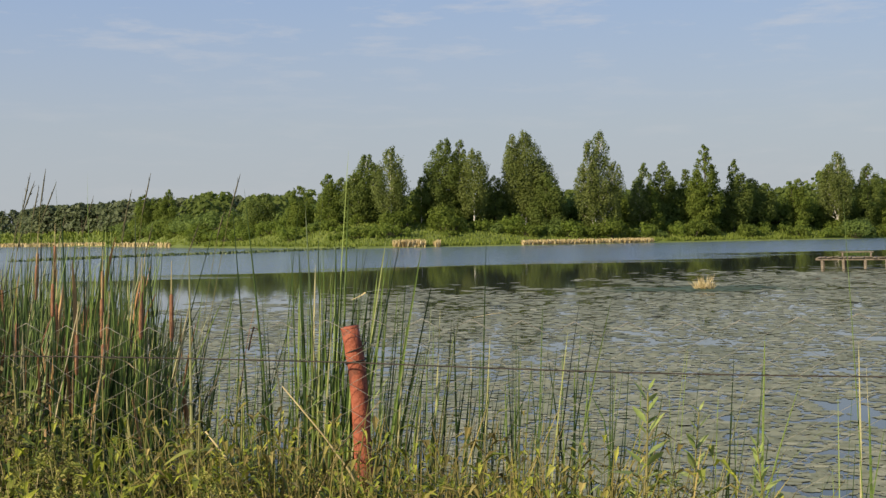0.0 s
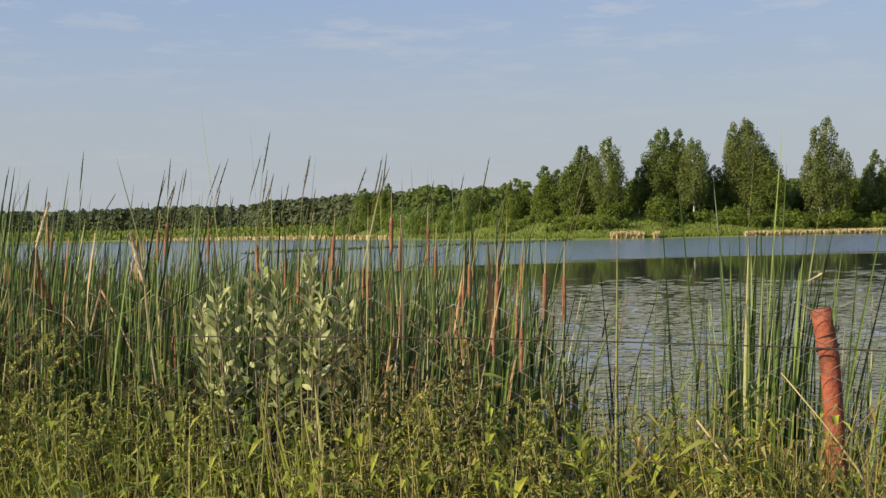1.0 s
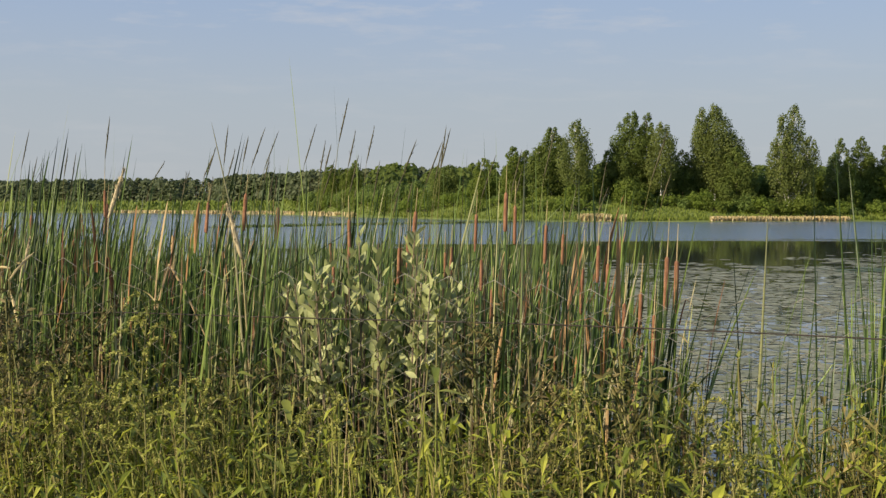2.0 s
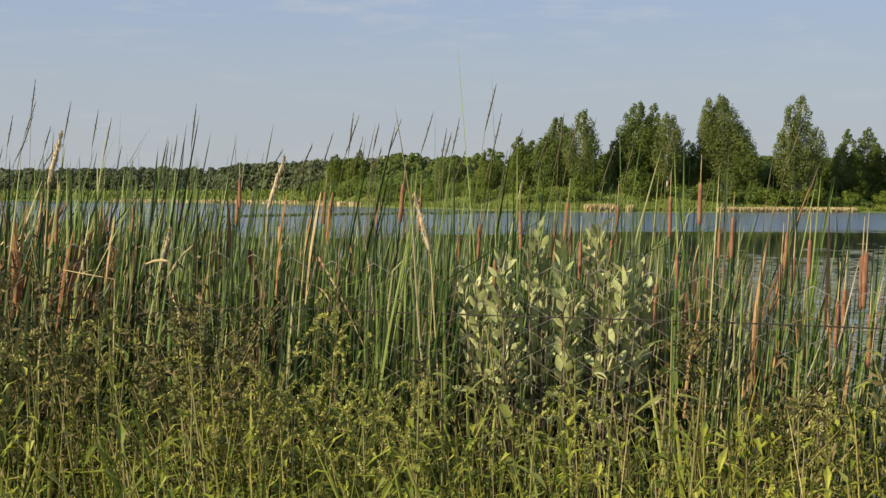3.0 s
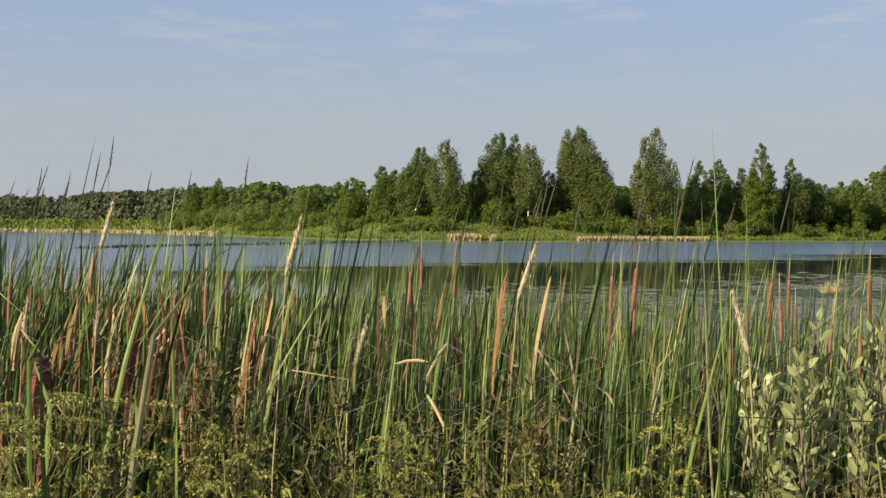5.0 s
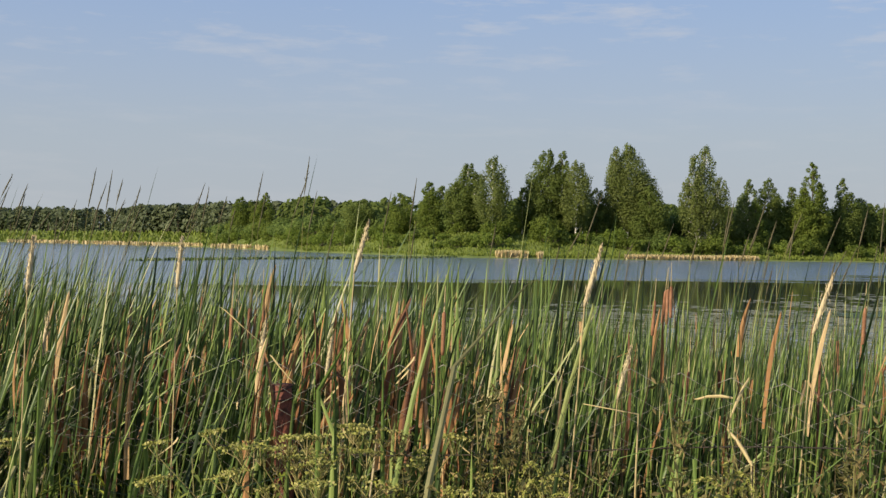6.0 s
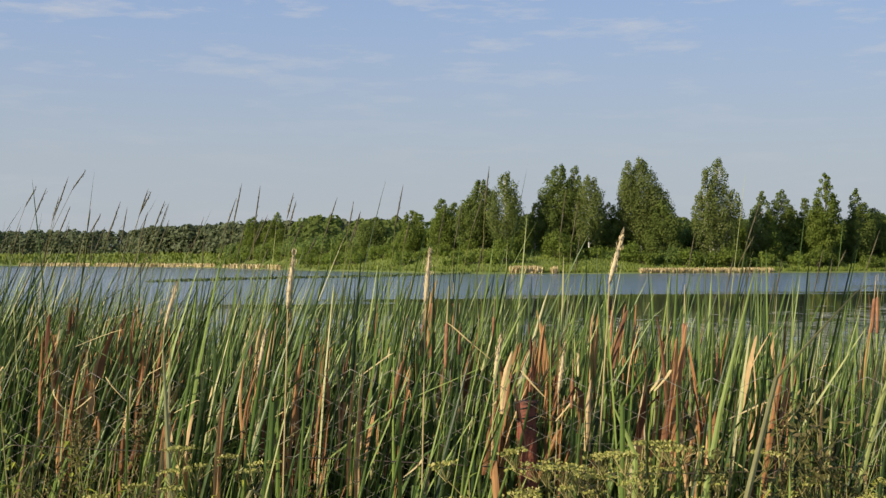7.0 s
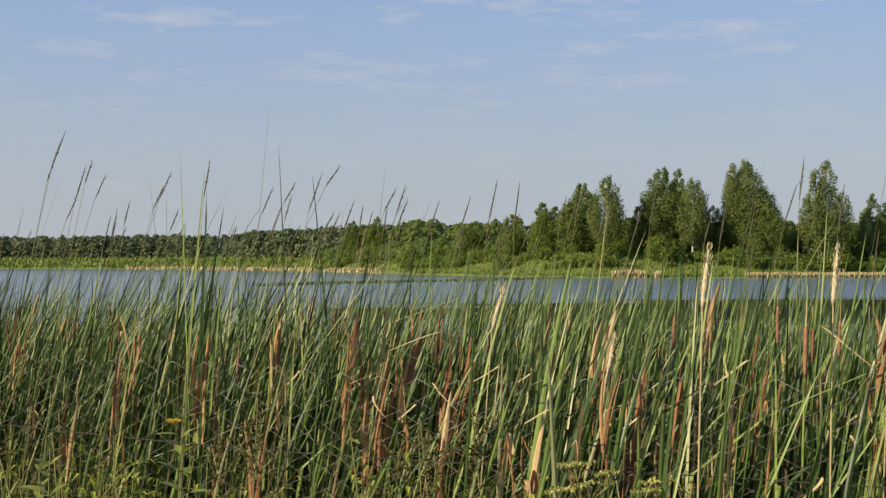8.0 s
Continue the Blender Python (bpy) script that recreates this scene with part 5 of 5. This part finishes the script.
def weed_fill(count, seed, x0, x1, d0, d1, keep, mat, tall=1.0):
    """Close-set leafy shoots, each with lance leaves up its stem, that cover the bank."""
    r = np.random.default_rng(seed)
    stems, leaves = Geo(), Geo()
    up = Vector((0, 0, 1))
    for x, y in bank_spots(count, x0, x1, d0, d1, seed, keep):
        z0 = float(land(x, y))
        h = tall * weed_height(x) * (0.55 + 0.45 * r.beta(2.2, 1.4))
        foot, head = Vector((x, y, z0 + h * 0.45)), Vector((x + r.normal(0, 0.07), y + r.normal(0, 0.07), z0 + h))
        tube(stems, [foot, foot.lerp(head, 0.55) + Vector((0.01, 0, 0)), head], [0.0018, 0.0014, 0.0007], 3, False)
        turn, size = r.uniform(0, 6.28), r.uniform(0.75, 1.3)
        n = int(r.integers(9, 16))
        for j in range(n):
            u = 0.25 + 0.75 * (j + r.random()) / n
            p = foot.lerp(head, u)
            turn += 2.4 + r.normal(0, 0.3)
            rise = r.uniform(-0.1, 0.8) + 0.8 * max(0.0, u - 0.80) * 4
            a = Vector((math.cos(turn), math.sin(turn), rise)).normalized()
            side = a.cross(up).normalized()
            n1 = side.cross(a)
            long = size * r.uniform(0.046, 0.122) * (1.2 - 0.5 * u)
            w = long * r.uniform(0.075, 0.12)
            mid, tip = p + a * long * 0.45, p + a * long - up * long * r.uniform(0.15, 0.75)
            leaves.add([p, mid + side * w + n1 * w * 0.5, mid, mid - side * w + n1 * w * 0.5, tip], [(0, 1, 4, 2), (0, 2, 4, 3)])
    tagged(new("weed_tangle", leaves.mesh("weed_tangle", mat)), "tangle of small green weed leaves covering the bank", "weeds", kind="stuff")
    tagged(new("weed_stems", stems.mesh("weed_stems", M_STEM)), "thin green and straw weed stems on the bank", "weeds", kind="stuff")


weed_fill(2050, 73, -8.0, 2.0, -1.7, 0.0, right, M_WEED)
weed_fill(300, 79, -0.45, 0.85, -0.75, -0.05, None, M_WITHERED, 1.09)
weed_fill(400, 80, -0.55, 0.95, -0.75, -0.05, None, M_WEED, 1.07)


def goldenrod(seed):
    """A goldenrod in bud: a leafy stem whose feathery side sprays arch over."""
    r = np.random.default_rng(seed)
    t = thing("goldenrod", "yellow-green goldenrod with arching feathery sprays", "weed", "goldenrods on the bank")
    g = Geo()
    tube(g, [(0, 0, -0.05), (0.01, 0, 0.5), (0.02, 0.01, 1.0)], [0.0042, 0.0034, 0.0014], 6)
    put("stem", g.mesh("stem", M_STEM, True), t)
    blades = [leaf_mesh("leaf", M_NETTLE, 0.105 * q, 0.017 * q, 0.7) for q in (1.0, 0.8)]
    for k in range(12):
        z = 0.52 + 0.026 * k
        put("leaf", blades[k % 2], t, pose(0.012, 0, z, r.uniform(-20, 20), -r.uniform(5, 40), k * 137 + r.uniform(-20, 20)))
    for k in range(11):
        u = k / 10
        z, a = 0.80 + 0.19 * u, k * 2.4 + r.uniform(-0.4, 0.4)
        reach, rise = (0.15 - 0.09 * u) * r.uniform(0.8, 1.2), (0.050 - 0.015 * u) * r.uniform(0.8, 1.2)
        way = np.array([math.cos(a), math.sin(a), 0])
        q = r.random(90)
        line = np.array([0.016, 0.005, z]) + way * (reach * q)[:, None] + np.array([0, 0, 1.0]) * (rise * 4 * q * (1 - 1.05 * q))[:, None]
        line += r.normal(0, 0.0022, (90, 3)) + np.array([0, 0, 0.004])
        spray = put("spray", leaf_cloud("spray", M_GOLDENROD, line, 0.0095, tuple(way * 0.8), int(r.integers(0, 9999)), 0.42), t, label="feathery yellow-green bud spray")
        tagged(spray, kind="stuff")
        g = Geo()
        tube(g, [Vector((0.016, 0.005, z)) + Vector(way) * reach * v + Vector((0, 0, rise * 4 * v * (1 - 1.05 * v))) for v in (0, 0.3, 0.6, 1.0)], [0.0014, 0.0011, 0.0008, 0.0004], 4, False)
        put("spray_stalk", g.mesh("spray_stalk", M_STEM, True), spray)
    return t


rods = [goldenrod(850 + k) for k in range(3)]
scatter(rods, ((-2.36, 3.75), (-2.31, 3.45), (-2.43, 3.52), (-2.20, 3.60), (-1.04, 3.25), (-0.85, 3.20), (-1.22, 3.30), (-0.40, 2.95), (-0.30, 3.02), (-2.95, 3.80), (-1.78, 3.42), (-3.30, 3.95), (-2.62, 3.70), (-2.24, 3.30), (-2.36, 3.36), (-2.10, 3.34), (-1.95, 3.28), (-1.62, 3.18), (-0.62, 3.05)), lambda x, y, r: 1.24 if y == 3.75 else r.uniform(1.02, 1.14), 62)
grass_fill("arching_grass", M_NETTLE_ANY, 560, -3.4, 0.4, -1.1, -0.15, 0.62, 1.0, 0.0125, 76, "broad fresh grass blades arching over the weeds", 0.45)
grass_fill("arching_grass", M_NETTLE_ANY, 160, -8.0, -3.4, -1.2, -0.5, 0.62, 0.98, 0.0125, 77, "broad fresh grass blades arching over the weeds", 0.45)
grass_fill("arching_grass", M_NETTLE_ANY, 210, -2.5, -1.3, -0.95, -0.30, 0.70, 1.02, 0.016, 78, "broad bright grass blades arching over the weeds", 0.45)
grass_fill("withered_grass", M_WITHERED, 1500, -0.3, 0.85, -0.8, -0.05, 0.62, 1.10, 0.0075, 74, "mound of withered brown and yellow grass by the post", 0.75, keep=hummock)


def dry_stalk(*pts):
    """A bent, bleached grass stalk that lies across the weeds."""
    g = Geo()
    p0 = Vector(pts[0])
    tube(g, [Vector(p) - p0 for p in pts], [0.0034, 0.0030, 0.0024, 0.0014][:len(pts)], 6)
    t = tagged(new("dry_stalk", g.mesh("dry_stalk", M_STRAW, True)), "bleached dry grass stalk leaning across the weeds", "stalk", "dry stalks by the fence")
    t.matrix_basis = pose(*p0)


dry_stalk((-3.075, 4.30, 0.95), (-3.072, 4.302, 1.15), (-3.068, 4.302, 1.31), (-3.223, 4.269, 1.34))
dry_stalk((0.06, 3.05, 0.82), (-0.02, 3.05, 1.0), (-0.09, 3.05, 1.10), (-0.19, 3.05, 1.225))
dry_stalk((-0.16, 3.04, 0.78), (-0.108, 3.05, 0.94), (-0.042, 3.05, 1.07), (0.06, 3.06, 1.18))
dry_stalk((-0.20, 3.05, 0.84), (-0.27, 3.05, 0.96), (-0.385, 3.05, 1.115))

fresh = [leafy_weed(880 + k, 1.0, 0.078, 0.019, 24, "fresh_willowherb", "fresh bright green willowherb standing before open water", M_FRESH, 0.1) for k in range(2)]
scatter(fresh, ((0.70, 2.92), (0.78, 2.98), (1.10, 2.90), (1.24, 2.84), (0.62, 3.02)), lambda x, y, r: 1.18 if y == 2.92 else r.uniform(1.02, 1.10), 75)


def sow_thistle(seed, flower):
    """A leafy yellow-flowered weed of the left bank."""
    t = leafy_weed(seed, 1.0, 0.085, 0.030, 13, "sow_thistle", "leafy light green sow thistle with a yellow flower" if flower else "leafy light green sow thistle in front of the fence", M_NETTLE, 0.35)
    if flower:
        r = np.random.default_rng(seed)
        n = 90
        a, q = r.uniform(0, 6.28, n), 0.017 * np.sqrt(r.random(n))
        c = np.stack([0.02 + q * np.cos(a), q * np.sin(a), 1.0 + 0.2 * q], 1)
        put("flower_head", leaf_cloud("flower_head", M_YELLOW, c, 0.011, (0, 0, 1.0), seed, 0.35), t, label="yellow flower head")
    return t


thistles = [sow_thistle(890, True), sow_thistle(891, False), sow_thistle(892, False)]
scatter(thistles, ((-6.42, 4.62), (-6.50, 4.90), (-6.62, 4.84), (-6.40, 4.96), (-6.74, 5.0), (-6.30, 4.80), (-5.30, 4.55)), lambda x, y, r: 0.86 if y == 4.62 else r.uniform(0.98, 1.18) if x < -6 else 0.86, 91)
